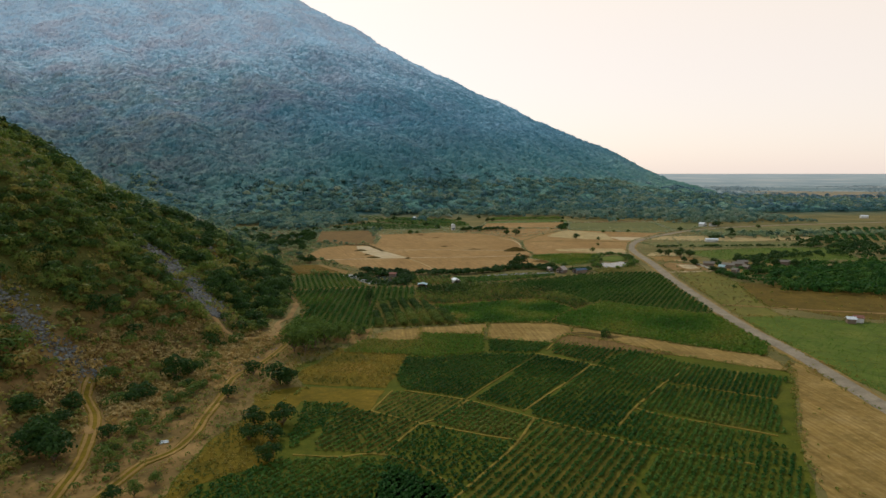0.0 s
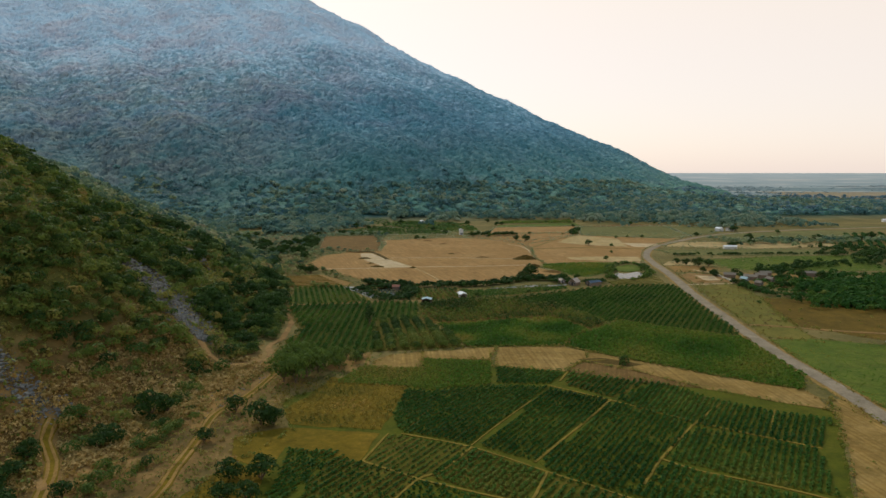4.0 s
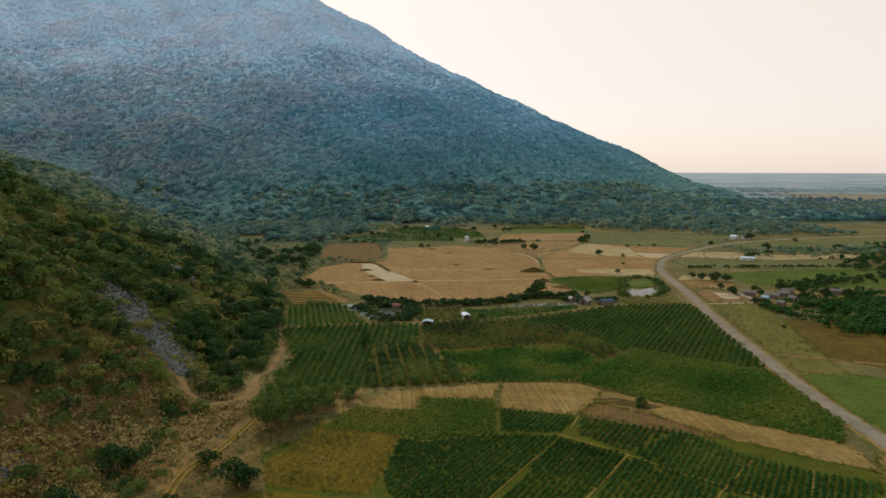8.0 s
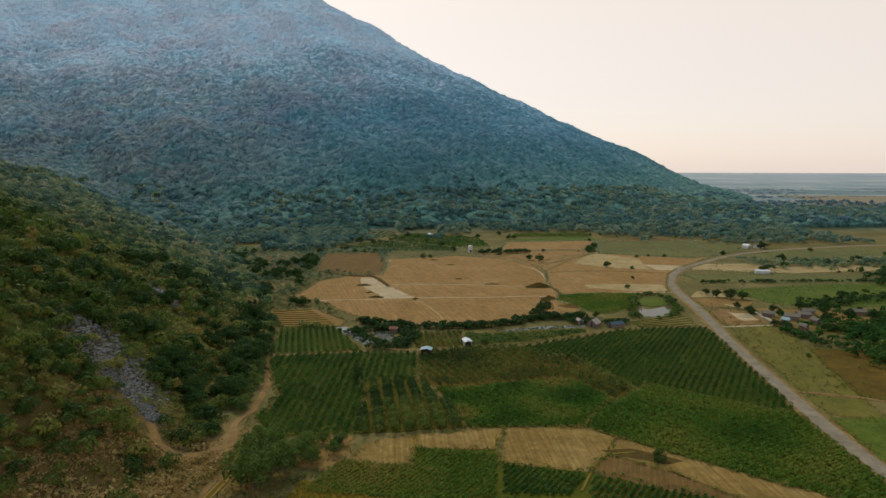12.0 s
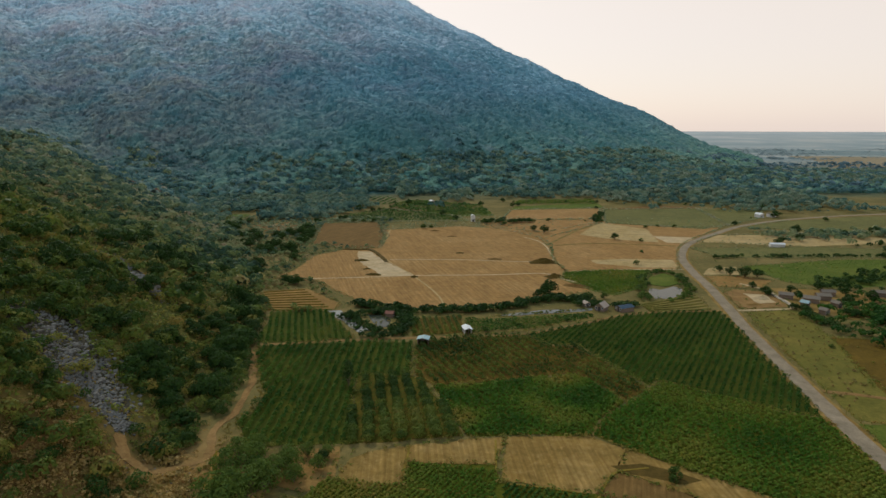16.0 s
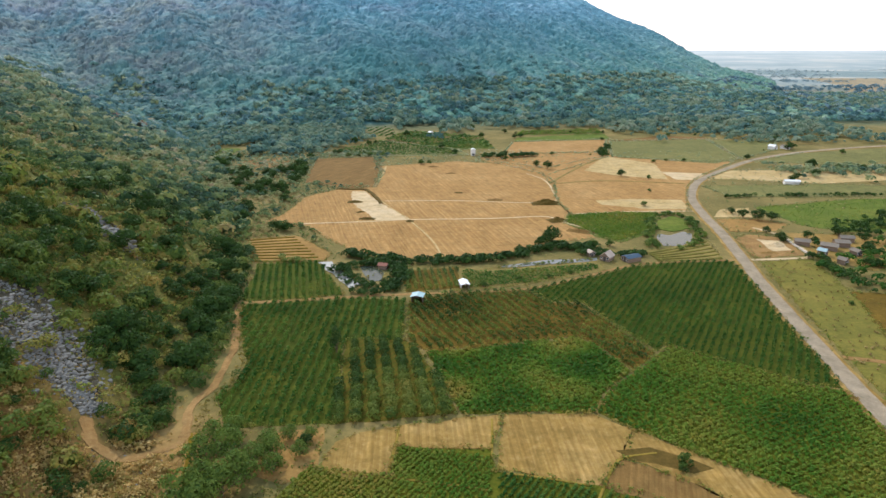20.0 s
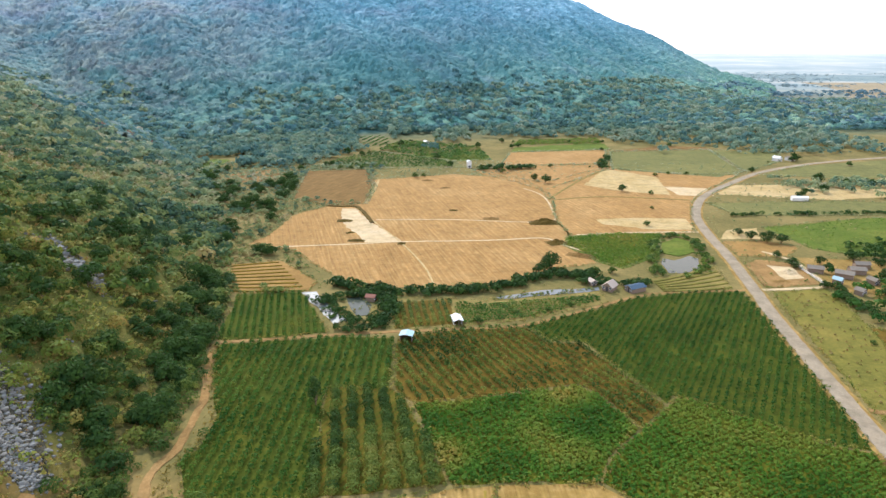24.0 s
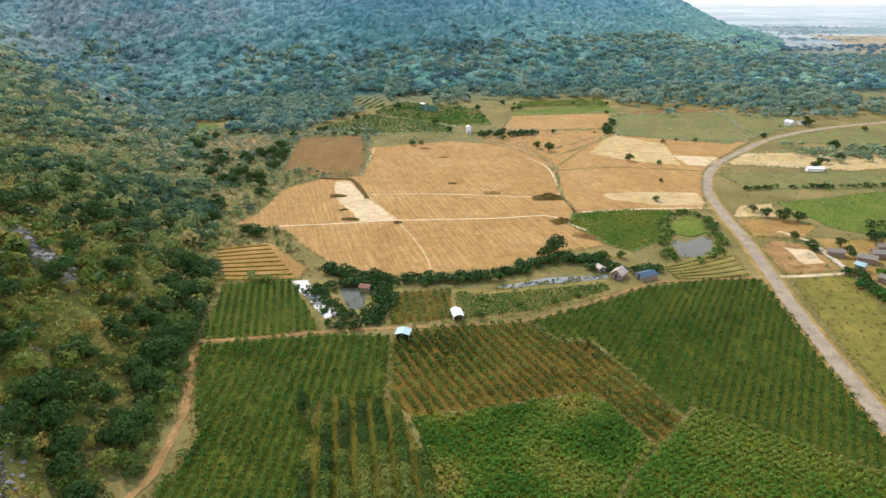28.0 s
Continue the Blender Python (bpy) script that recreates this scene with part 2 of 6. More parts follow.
M_DUST = soil("bare_dust", (0.36, 0.27, 0.16), (0.47, 0.37, 0.24), (0.56, 0.46, 0.33), 0.1, 1.0)
M_DRYGRASS = soil("dry_grass", (0.12, 0.1, 0.042), (0.19, 0.152, 0.066), (0.28, 0.215, 0.1), 0.04, 0.8)
M_GREENGRASS = soil("green_grass", (0.05, 0.074, 0.018), (0.092, 0.115, 0.03), (0.18, 0.168, 0.058), 0.045, 0.6)
M_OLIVE = soil("olive_field", (0.09, 0.09, 0.04), (0.137, 0.13, 0.057), (0.205, 0.18, 0.082), 0.03, 0.7)
M_CROPSOIL = soil("crop_soil", (0.045, 0.057, 0.012), (0.08, 0.084, 0.019), (0.14, 0.115, 0.034), 0.08, 0.9)
M_ORCHSOIL = soil("orchard_floor", (0.03, 0.043, 0.01), (0.058, 0.068, 0.015), (0.12, 0.108, 0.03), 0.08, 0.8)
M_BROWNSOIL = soil("brown_orchard_floor", (0.06, 0.044, 0.014), (0.11, 0.075, 0.024), (0.18, 0.12, 0.04), 0.06, 0.8)
M_PLOTTAN = soil("weathered_plot", (0.145, 0.102, 0.042), (0.255, 0.174, 0.076), (0.41, 0.297, 0.157), 0.07, 0.5, (96, 1.4, (0.185, 0.125, 0.052)), 0.35)
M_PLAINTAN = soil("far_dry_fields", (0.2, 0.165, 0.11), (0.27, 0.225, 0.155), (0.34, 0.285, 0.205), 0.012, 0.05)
M_TIREDSOIL = soil("weedy_plot_soil", (0.055, 0.052, 0.014), (0.1, 0.082, 0.024), (0.16, 0.115, 0.038), 0.1, 0.6, (58, 1.8, (0.06, 0.075, 0.015)), 0.5)
M_BANK = soil("straw_bank", (0.12, 0.095, 0.03), (0.2, 0.148, 0.05), (0.28, 0.205, 0.078), 0.15, 0.9)
M_RUT = soil("wheel_rut", (0.18, 0.11, 0.047), (0.26, 0.168, 0.076), (0.35, 0.235, 0.115), 0.12, 1.2)
M_DARKSOIL = soil("dark_reddish_soil", (0.05, 0.04, 0.014), (0.085, 0.06, 0.023), (0.13, 0.088, 0.036), 0.06, 0.8)
M_WEEDSOIL = soil("weedy_soil", (0.07, 0.06, 0.014), (0.14, 0.1, 0.026), (0.24, 0.16, 0.05), 0.08, 0.7)
M_MEADOW = soil("dry_meadow", (0.085, 0.085, 0.028), (0.14, 0.125, 0.042), (0.23, 0.175, 0.068), 0.04, 0.8)
# bluish base colour with the distance haze put in
M_FARPLAIN = soil("hazed_far_plain", (0.15, 0.2, 0.2), (0.2, 0.24, 0.235), (0.29, 0.31, 0.28), 0.01, 0.05)
M_ROAD = soil("worn_asphalt", (0.19, 0.155, 0.112), (0.265, 0.218, 0.16), (0.35, 0.295, 0.22), 0.15, 1.5)

DARK_LEAF = (0.018, 0.042, 0.01)
# distance haze is put into the leaf colours of the plain's woods and belts
L_HAZED = leafy("hazed_woods", [(0.0, (0.075, 0.135, 0.16)), (0.35, (0.105, 0.175, 0.2)), (0.65, (0.155, 0.23, 0.25)), (0.95, (0.24, 0.29, 0.3))], 0.45)
L_HAZED_BELT = leafy("hazed_belts", [(0.0, (0.15, 0.21, 0.22)), (0.5, (0.22, 0.275, 0.28)), (1.0, (0.3, 0.34, 0.335))], 0.5)
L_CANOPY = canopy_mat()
# foot and lower woods: greens made lighter and bluer, haze put into the colour
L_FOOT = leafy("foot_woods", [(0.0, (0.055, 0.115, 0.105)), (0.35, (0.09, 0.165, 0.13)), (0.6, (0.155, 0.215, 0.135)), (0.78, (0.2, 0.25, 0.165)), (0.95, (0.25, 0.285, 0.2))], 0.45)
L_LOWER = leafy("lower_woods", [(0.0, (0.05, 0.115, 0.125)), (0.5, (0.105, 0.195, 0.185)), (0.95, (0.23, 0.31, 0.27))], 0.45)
# the scrub's second ramp has haze put into it, for plants up the valley
L_SCRUB = leafy("slope_scrub", [(0.0, (0.02, 0.046, 0.011)), (0.25, (0.05, 0.09, 0.016)), (0.5, (0.142, 0.172, 0.029)), (0.75, (0.24, 0.195, 0.042)), (1.0, (0.28, 0.155, 0.05))], 0.42, hazed=[(0.0, (0.05, 0.1, 0.098)), (0.25, (0.095, 0.162, 0.12)), (0.5, (0.21, 0.265, 0.135)), (0.75, (0.33, 0.34, 0.2)), (1.0, (0.4, 0.34, 0.26))])
L_TREE = leafy("tree_leaves", [(0.0, DARK_LEAF), (0.45, (0.045, 0.085, 0.016)), (0.8, (0.13, 0.175, 0.028)), (1.0, (0.19, 0.22, 0.04))], 0.35)
L_CROP = leafy("crop_leaves", [(0.0, (0.012, 0.038, 0.007)), (0.45, (0.028, 0.08, 0.012)), (0.8, (0.08, 0.14, 0.02)), (1.0, (0.18, 0.165, 0.03))], 0.4)
L_BEAN = leafy("bean_leaves", [(0.0, (0.03, 0.083, 0.008)), (0.4, (0.072, 0.145, 0.013)), (0.7, (0.16, 0.19, 0.024)), (1.0, (0.27, 0.19, 0.035))], 0.42)
L_STRAW = leafy("dry_weeds", [(0.0, (0.05, 0.075, 0.012)), (0.4, (0.15, 0.125, 0.02)), (0.7, (0.27, 0.18, 0.03)), (1.0, (0.36, 0.24, 0.06))], 0.4)
L_BROWN = leafy("sparse_crop_leaves", [(0.0, (0.05, 0.06, 0.012)), (0.5, (0.12, 0.1, 0.025)), (1.0, (0.24, 0.17, 0.06))], 0.25)
L_RED = leafy("red_brush", [(0.0, (0.13, 0.07, 0.055)), (0.5, (0.25, 0.12, 0.09)), (1.0, (0.33, 0.19, 0.14))], 0.3)
L_RUST = leafy("rust_grass", [(0.0, (0.06, 0.065, 0.018)), (0.4, (0.18, 0.135, 0.032)), (0.7, (0.32, 0.21, 0.058)), (1.0, (0.43, 0.3, 0.11))], 0.4)
M_BARK = plain("bark", (0.09, 0.06, 0.04), (0.2, 0.15, 0.1), 3.0, 0.9)
M_ROCK = plain("grey_rock", (0.04, 0.037, 0.03), (0.25, 0.235, 0.205), 0.9, 0.9)


# ---- the lie of the land ----
FOOT_Y = [-400, 0, 140, 205, 255, 305, 340, 373, 404, 500, 586, 655, 760, 1200]
FOOT_X = [-100, -90, -82, -68, -73, -79, -86, -98, -110, -155, -200, -245, -320, -600]
FOOT_S = [0.55, 0.65, 0.75, 0.9, 0.78, 0.62, 0.58, 0.5, 0.42, 0.36, 0.42, 0.46, 0.4, 0.3]
HILL_R = [0, 70, 334, 556, 788, 1000, 1124, 1222, 1340, 1470, 3000]
HILL_Z = [640, 605, 462, 338, 226, 132, 74, 30, 2, 0, 0]


def height(x, y):
    """Ground height: a flat valley, the scrub slope along its west side, the mountain ahead, a slow rise at the far
    plain's edge that lifts the horizon to fit the camera's view.
    """
    x, y = np.asarray(x, float), np.asarray(y, float)
    up = np.maximum(np.interp(y, FOOT_Y, FOOT_X) - x, 0)
    s = np.interp(y, FOOT_Y, FOOT_S)
    slope = 240 * (1 - np.exp(-s * up * up / (up + 8) / 240))
    west = np.clip((-560 - x) / 1900, 0, 1)
    r = np.hypot(np.maximum(x + 560, 0), y - (2050 - 330 * west))
    hill = np.interp(r, HILL_R, HILL_Z)
    knoll = 14 * np.exp(-((x - 420) / 260) ** 2 - ((y - 1020) / 130) ** 2)
    rough = np.sin(x * 0.021 + 1.3) * np.sin(y * 0.017) + 0.6 * np.sin(x * 0.047 + y * 0.039)
    z = (slope**3 + hill**3) ** (1 / 3) + knoll
    z = z + rough * np.clip(z - 4, 0, 60) / 60 * 7
    far = np.clip((np.hypot(x, y) - 2600) / 2300, 0, 1)
    return np.where(z < 0.02, 0, z) + 46 * far * far * (3 - 2 * far)


def sheet(name, xs, ys, material, level):
    gx, gy = np.meshgrid(xs, ys)
    verts = np.stack([gx, gy, level(gx, gy)], -1).reshape(-1, 3)
    w, h = len(xs), len(ys)
    k = (np.arange(h - 1)[:, None] * w + np.arange(w - 1)).reshape(-1, 1)
    me = bpy.data.meshes.new(name)
    me.from_pydata(verts.tolist(), [], (k + np.array([0, 1, w + 1, w])).tolist())
    me.polygons.foreach_set("use_smooth", np.ones(len(me.polygons), bool))
    me.materials.append(material)
    return new(name, me)


def bent(a, b, near, count):
    """Steps from a to b, finest about a given place."""
    u = np.linspace(-1, 1, count)
    out = np.sign(u) * (np.abs(u) * 0.1 + np.abs(u) ** 3.2 * 0.9)
    return np.where(out < 0, near + out * (near - a), near + out * (b - near))


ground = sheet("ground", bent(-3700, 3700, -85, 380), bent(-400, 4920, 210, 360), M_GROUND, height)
tagged(ground, "dry valley earth with brown grass running out to a hazy plain", "ground", kind="structure")


def inside(poly, px, py):
    hit = np.zeros(np.shape(px), bool)
    for (x1, y1), (x2, y2) in zip(poly, poly[1:] + poly[:1]):
        cross = ((y1 > py) != (y2 > py)) & (px < (x2 - x1) * (py - y1) / ((y2 - y1) or 1e-9) + x1)
        hit ^= cross
    return hit


EDGES = []


def ragged(poly, step=4.0, amount=0.7, seed=1):
    """A field's outline with its sides broken up a little."""
    rng = random.Random(seed)
    out = []
    for (x1, y1), (x2, y2) in zip(poly, poly[1:] + poly[:1]):
        n = max(1, int(math.hypot(x2 - x1, y2 - y1) / step))
        for i in range(n):
            j = amount if i else 0
            out.append((x1 + (x2 - x1) * i / n + rng.uniform(-j, j), y1 + (y2 - y1) * i / n + rng.uniform(-j, j)))
    return out


def field(name, poly, material, z, label, category="field", group="", kind="structure", thick=0.4, weeds=True):
    """A flat piece of ground with its own surface, a slab let into the valley floor."""
    pts = ragged(poly, seed=len(poly) + int(z * 1000) + int(poly[0][0]))
    bm = bmesh.new()
    top = bm.faces.new([bm.verts.new((x, y, z)) for x, y in pts])
    if top.normal.z < 0 or sum((x2 - x1) * (y2 + y1) for (x1, y1), (x2, y2) in zip(pts, pts[1:] + pts[:1])) > 0:
        top.normal_flip()
    low = bmesh.ops.extrude_face_region(bm, geom=[top])
    bmesh.ops.translate(bm, vec=(0, 0, -thick), verts=[v for v in low["geom"] if isinstance(v, bmesh.types.BMVert)])
    bmesh.ops.triangulate(bm, faces=[f for f in bm.faces if len(f.verts) > 4])
    bmesh.ops.recalc_face_normals(bm, faces=bm.faces)
    me = bpy.data.meshes.new(name)
    bm.to_mesh(me)
    bm.free()
    me.materials.append(material)
    if weeds and z < 0.14 and category == "field":
        EDGES.extend(zip(poly, poly[1:] + poly[:1]))
    return tagged(new(name, me), label, category, group, kind)


def smooth_line(points, step=3.0):
    """A rounded way through the given places (Catmull-Rom)."""
    p = [points[0], *points, points[-1]]
    out = []
    for a, b, c, d in zip(p, p[1:], p[2:], p[3:]):
        n = max(2, int(math.dist(b, c) / step))
        for i in range(n):
            t = i / n
            out.append(tuple(0.5 * (2 * b[k] + (c[k] - a[k]) * t + (2 * a[k] - 5 * b[k] + 4 * c[k] - d[k]) * t * t + (3 * b[k] - a[k] - 3 * c[k] + d[k]) * t**3) for k in (0, 1)))
    return out + [points[-1]]


def ribbon(name, points, width, material, z, label, category, ends=(1, 1), wobble=0.12, kind="structure", drop=0.25, on_land=False):
    """A strip of road or track along a line, with a crowned top and sloping sides."""
    line = smooth_line(points)
    rng = random.Random(len(points))
    verts, faces = [], []
    for i, (x, y) in enumerate(line):
        (x1, y1), (x2, y2) = line[max(i - 1, 0)], line[min(i + 1, len(line) - 1)]
        d = math.hypot(x2 - x1, y2 - y1) or 1
        nx, ny = (y2 - y1) / d, -(x2 - x1) / d
        u = i / (len(line) - 1)
        w = width / 2 * (ends[0] + (ends[1] - ends[0]) * u)
        for side, lift in ((-1.12, -drop), (-1.0, 0), (0, 0.05), (1.0, 0), (1.12, -drop)):
            k = w * side + (rng.uniform(-wobble, wobble) * width if side else 0)
            px, py = x + nx * k, y + ny * k
            verts.append((px, py, z + lift + (float(height(px, py)) if on_land else 0)))
        if i:
            b = i * 5
            faces += [(b - 5 + j, b - 4 + j, b + 1 + j, b + j) for j in range(4)]
    me = bpy.data.meshes.new(name)
    me.from_pydata(verts, [], faces)
    me.materials.append(material)
    return tagged(new(name, me), label, category, kind=kind)


# ---- leaves, plants and whole stands of them, joined with numpy ----
RNG = np.random.default_rng(7)


def leaf_ball(count, radius, tall, leaf, seed, hollow=0.45, flat=0.0, low=-0.5, loose=0.55):
    """Leaf sprays as four-cornered pieces scattered over a lumpy crown, base at z = 0."""
    rng = np.random.default_rng(seed)
    d = rng.normal(size=(count, 3))
    d /= np.linalg.norm(d, axis=1)[:, None]
    d[:, 2] = np.where(d[:, 2] < low, -d[:, 2], d[:, 2])
    lump = 1 + 0.22 * np.sin(d[:, 0] * 5 + seed) * np.cos(d[:, 1] * 4 + seed * 2)
    reach = (hollow + (1 - hollow) * rng.random(count) ** 0.5) * lump
    mid = d * reach[:, None] * (radius, radius, tall / 2) + (0, 0, tall / 2)
    n = d + rng.normal(size=(count, 3)) * loose + (0, 0, flat)
    n /= np.linalg.norm(n, axis=1)[:, None]
    a = np.cross(n, rng.normal(size=(count, 3)))
    a /= np.linalg.norm(a, axis=1)[:, None]
    b = np.cross(n, a)
    size = leaf * (0.6 + 0.8 * rng.random(count))[:, None]
    corners = np.stack([mid + a * size, mid + b * size * 0.7, mid - a * size, mid - b * size * 0.7], 1)
    corners[..., 2] = np.maximum(corners[..., 2], 0.02)
    return corners.reshape(-1, 3)


def stand(name, balls, places, sizes, tints, material, label, category, turns=None, tall=None, kind="stuff"):
    """One object out of many plants: each a turned, scaled copy of one of the leaf balls."""
    places, sizes, tints = np.asarray(places, float), np.asarray(sizes, float), np.asarray(tints, float)
    n = len(places)
    turns = RNG.random(n) * 6.283 if turns is None else turns
    tall = np.ones(n) if tall is None else tall
    pick = RNG.integers(0, len(balls), n)
    verts, tint = [], []
    for k, ball in enumerate(balls):
        m = pick == k
        if not m.any():
            continue
        c, s = np.cos(turns[m])[:, None], np.sin(turns[m])[:, None]
        v = np.stack([ball[:, 0] * c - ball[:, 1] * s, ball[:, 0] * s + ball[:, 1] * c, np.broadcast_to(ball[:, 2], (m.sum(), len(ball))) * tall[m][:, None]], -1)
        v = v * sizes[m][:, None, None] + places[m][:, None]
        verts.append(v.reshape(-1, 3))
        tint.append(np.repeat(tints[m], len(ball)))
    verts, tint = np.concatenate(verts), np.concatenate(tint)
    me = bpy.data.meshes.new(name)
    q = len(verts) // 4
    me.vertices.add(len(verts))
    me.vertices.foreach_set("co", verts.astype(np.float32).ravel())
    me.loops.add(q * 4)
    me.loops.foreach_set("vertex_index", np.arange(q * 4, dtype=np.int32))
    me.polygons.add(q)
    me.polygons.foreach_set("loop_start", np.arange(0, q * 4, 4, dtype=np.int32))
    me.update(calc_edges=True)
    me.attributes.new("tint", "FLOAT", "POINT").data.foreach_set("value", tint.astype(np.float32))
    me.materials.append(material)
    return tagged(new(name, me), label, category, kind=kind)


def patchy(x, y, scale, seed=0.0):
    """Soft uneven patches, 0 to 1."""
    return 0.5 + 0.25 * (np.sin(x / scale + seed) * np.cos(y / scale * 1.3 - seed) + np.sin((x + y) / scale * 0.61 + 2 * seed) * np.cos((x - y) / scale * 0.83 + seed))


def rows_in(poly, angle, row, step, jitter=0.15, gaps=0.03):
    """Places of plants in rows that run at an angle from +x, inside a field."""
    p = np.array(poly)
    c, s = math.cos(radians(angle)), math.sin(radians(angle))
    mid = p.mean(0)
    reach = np.linalg.norm(p - mid, axis=1).max() + row
    u, v = np.meshgrid(np.arange(-reach, reach, step), np.arange(-reach, reach, row))
    u, v = u.ravel() + RNG.normal(size=u.size) * jitter * step, v.ravel() + RNG.normal(size=u.size) * jitter * row * 0.4
    x, y = mid[0] + u * c - v * s, mid[1] + u * s + v * c
    keep = inside(poly, x, y) & (RNG.random(len(x)) > gaps)
    return x[keep], y[keep]


def crop(name, poly, angle, row, step, size, balls, material, label, category="crop", tint=0.3, vary=0.3, z=0.1, gaps=0.03, jitter=0.15, tall=None, scale=9.0):
    x, y = rows_in(poly, angle, row, step, jitter, gaps)
    n = len(x)
    t = tint + vary * (patchy(x, y, scale, size) - 0.5) * 1.6 + RNG.normal(size=n) * 0.07
    s = size * (0.8 + 0.4 * RNG.random(n)) * (0.85 + 0.3 * patchy(x, y, 14, 2.0))
    return stand(name, balls, np.stack([x, y, np.full(n, z)], -1), s, np.clip(t, 0, 0.85), material, label, category)


BUSH_LOW = [leaf_ball(9, 0.55, 0.8, 0.34, 20 + i, flat=0.5) for i in range(4)]
BUSH_ROUND = [leaf_ball(36, 0.52, 0.95, 0.165, 40 + i, 0.75, loose=0.3) for i in range(4)]
BUSH_NEAR = [leaf_ball(200, 0.55, 0.8, 0.068, 70 + i, 0.82, loose=0.35, low=-0.15) for i in range(5)]
BUSH_TUFT = [leaf_ball(10, 0.55, 0.6, 0.17, 30 + i, flat=0.5) for i in range(4)]
BUSH_SCRUB = [leaf_ball(46, 0.55, 0.85, 0.165, 60 + i, 0.82, loose=0.28, low=-0.1) for i in range(5)]
BUSH_WOOD = [leaf_ball(26, 0.52, 0.85, 0.2, 90 + i, 0.82, low=0.0, loose=0.28) for i in range(6)]
BUSH_FAR = [leaf_ball(22, 0.52, 0.8, 0.24, 80 + i, 0.7, flat=0.7, low=0.0, loose=0.25) for i in range(5)]

# ---- the fields of the valley ----
NEAR_PLOTS = [(-49, 60), (-49, 128), (-36, 157), (-43, 176), (-30, 196), (-22, 206), (-8, 204), (-8, 214), (14, 214), (15, 206), (37, 203), (55, 196), (73, 187), (98, 172), (104, 182), (84, 142), (72, 118), (64, 100), (50, 60)]
field("crop_field", NEAR_PLOTS, M_CROPSOIL, 0.05, "patchwork of small green vegetable plots on dark soil", "field")
ORCH_A = [(-72, 293), (-58, 296), (-38, 300), (-15, 301), (-13, 286), (-12, 268), (-30, 268), (-24, 222), (-50, 220), (-57, 233), (-54, 243), (-56, 253), (-63, 268)]
ORCH_B = [(-80, 337), (-56, 340), (-46, 321), (-38, 304), (-58, 299), (-73, 297), (-76, 312)]
STRIPS = [(-30, 268), (-11, 268), (-5, 258), (6, 228), (-24, 222)]
BROWN = [(-13, 299), (-6, 304), (5, 307), (30, 311), (36, 300), (47.5, 299), (55, 283), (64, 262.5), (55, 251.5), (48, 267), (42.5, 273), (21, 267), (-4, 261), (-10, 268)]
DENSE = [(31, 312), (56, 326), (75, 339), (99, 346), (119, 347), (117, 318), (109, 244), (101, 246), (68, 268), (65, 263.5), (56, 284), (48.5, 300.5), (37, 301.5)]
BEANS = [(-4, 260), (21, 266), (42, 272), (47.5, 266), (54, 251), (44, 239), (40, 230), (18, 229), (7, 228)]
BEANS_EAST = [(55, 250.5), (66, 263), (70, 267), (101, 245), (108, 243), (107, 200), (99, 186), (75, 202), (61, 213), (45, 226), (41, 230), (45, 239)]
field("orange_ground", [(-69, 190), (-62, 191), (-57, 184), (-59, 171), (-56, 157), (-60, 158), (-63, 167), (-66, 178)], M_TERRACE, 0.05, "bare orange earth beside the dirt track", weeds=False)
field("orange_ground", [(-38, 203), (-36, 219), (-26, 221), (-24, 206), (-30, 200)], M_TERRACE, 0.05, "dry orange earth beside the grove", weeds=True)
field("orange_ground", [(-72, 209), (-64, 209), (-58, 213), (-54, 203), (-59, 197), (-63, 193), (-66, 199), (-70, 203)], M_TERRACE, 0.055, "dry orange clearing at the fork of the tracks", weeds=False)
field("orchard_floor", ORCH_A, M_ORCHSOIL, 0.05, "grassy floor of a green orchard")
field("orchard_floor", ORCH_B, M_ORCHSOIL, 0.05, "grassy floor of a small orchard")
field("orchard_floor", STRIPS, M_TIREDSOIL, 0.055, "yellow green grass strips between tall rows")
field("orchard_floor", BROWN, M_BROWNSOIL, 0.06, "reddish soil under sparse brown rows")
field("orchard_floor", DENSE, M_ORCHSOIL, 0.05, "soil under a dense green orchard")
field("bean_field", BEANS, M_CROPSOIL, 0.05, "soil under a light green leafy crop")
field("bean_field", BEANS_EAST, M_CROPSOIL, 0.05, "soil under an olive green leafy crop")
# bare strips between the orchards and the near plots
DIRT_A = [(-24, 205), (-22, 215), (-17, 219), (-8, 222), (-8, 205), (-16, 202)]
DIRT_B = [(-8, 222), (17, 228), (14, 214), (-8, 214.5)]
DIRT_C = [(17.5, 228), (40, 229), (48, 223), (43, 212), (36, 202.5), (15, 206.5)]
DIRT_D = [(43, 212), (48, 223), (61, 213), (76, 202), (100, 186), (99, 171), (73, 187), (56, 204)]
DIRT_E = [(36, 202.5), (43, 211.5), (56, 204), (73, 187), (55, 193)]
for poly, m, label in ((DIRT_A, M_PLOTTAN, "bare ochre plot"), (DIRT_B, M_PLOTTAN, "weedy ochre strip"), (DIRT_C, M_PLOTTAN, "tan harvested plot"), (DIRT_D, M_PLOTTAN, "dry brown strip"), (DIRT_E, M_PLOUGHED, "ploughed brown plot")):
    field("bare_plot", poly, m, 0.11, label + " of dry soil beside green crops", group="bare plots")
field("dark_patch", [(42, 214.5), (50, 216), (58, 212), (62, 209), (57, 207), (50, 210), (45, 211)], M_DARKSOIL, 0.125, "dark patch of soil beside the ploughed plot", weeds=False)
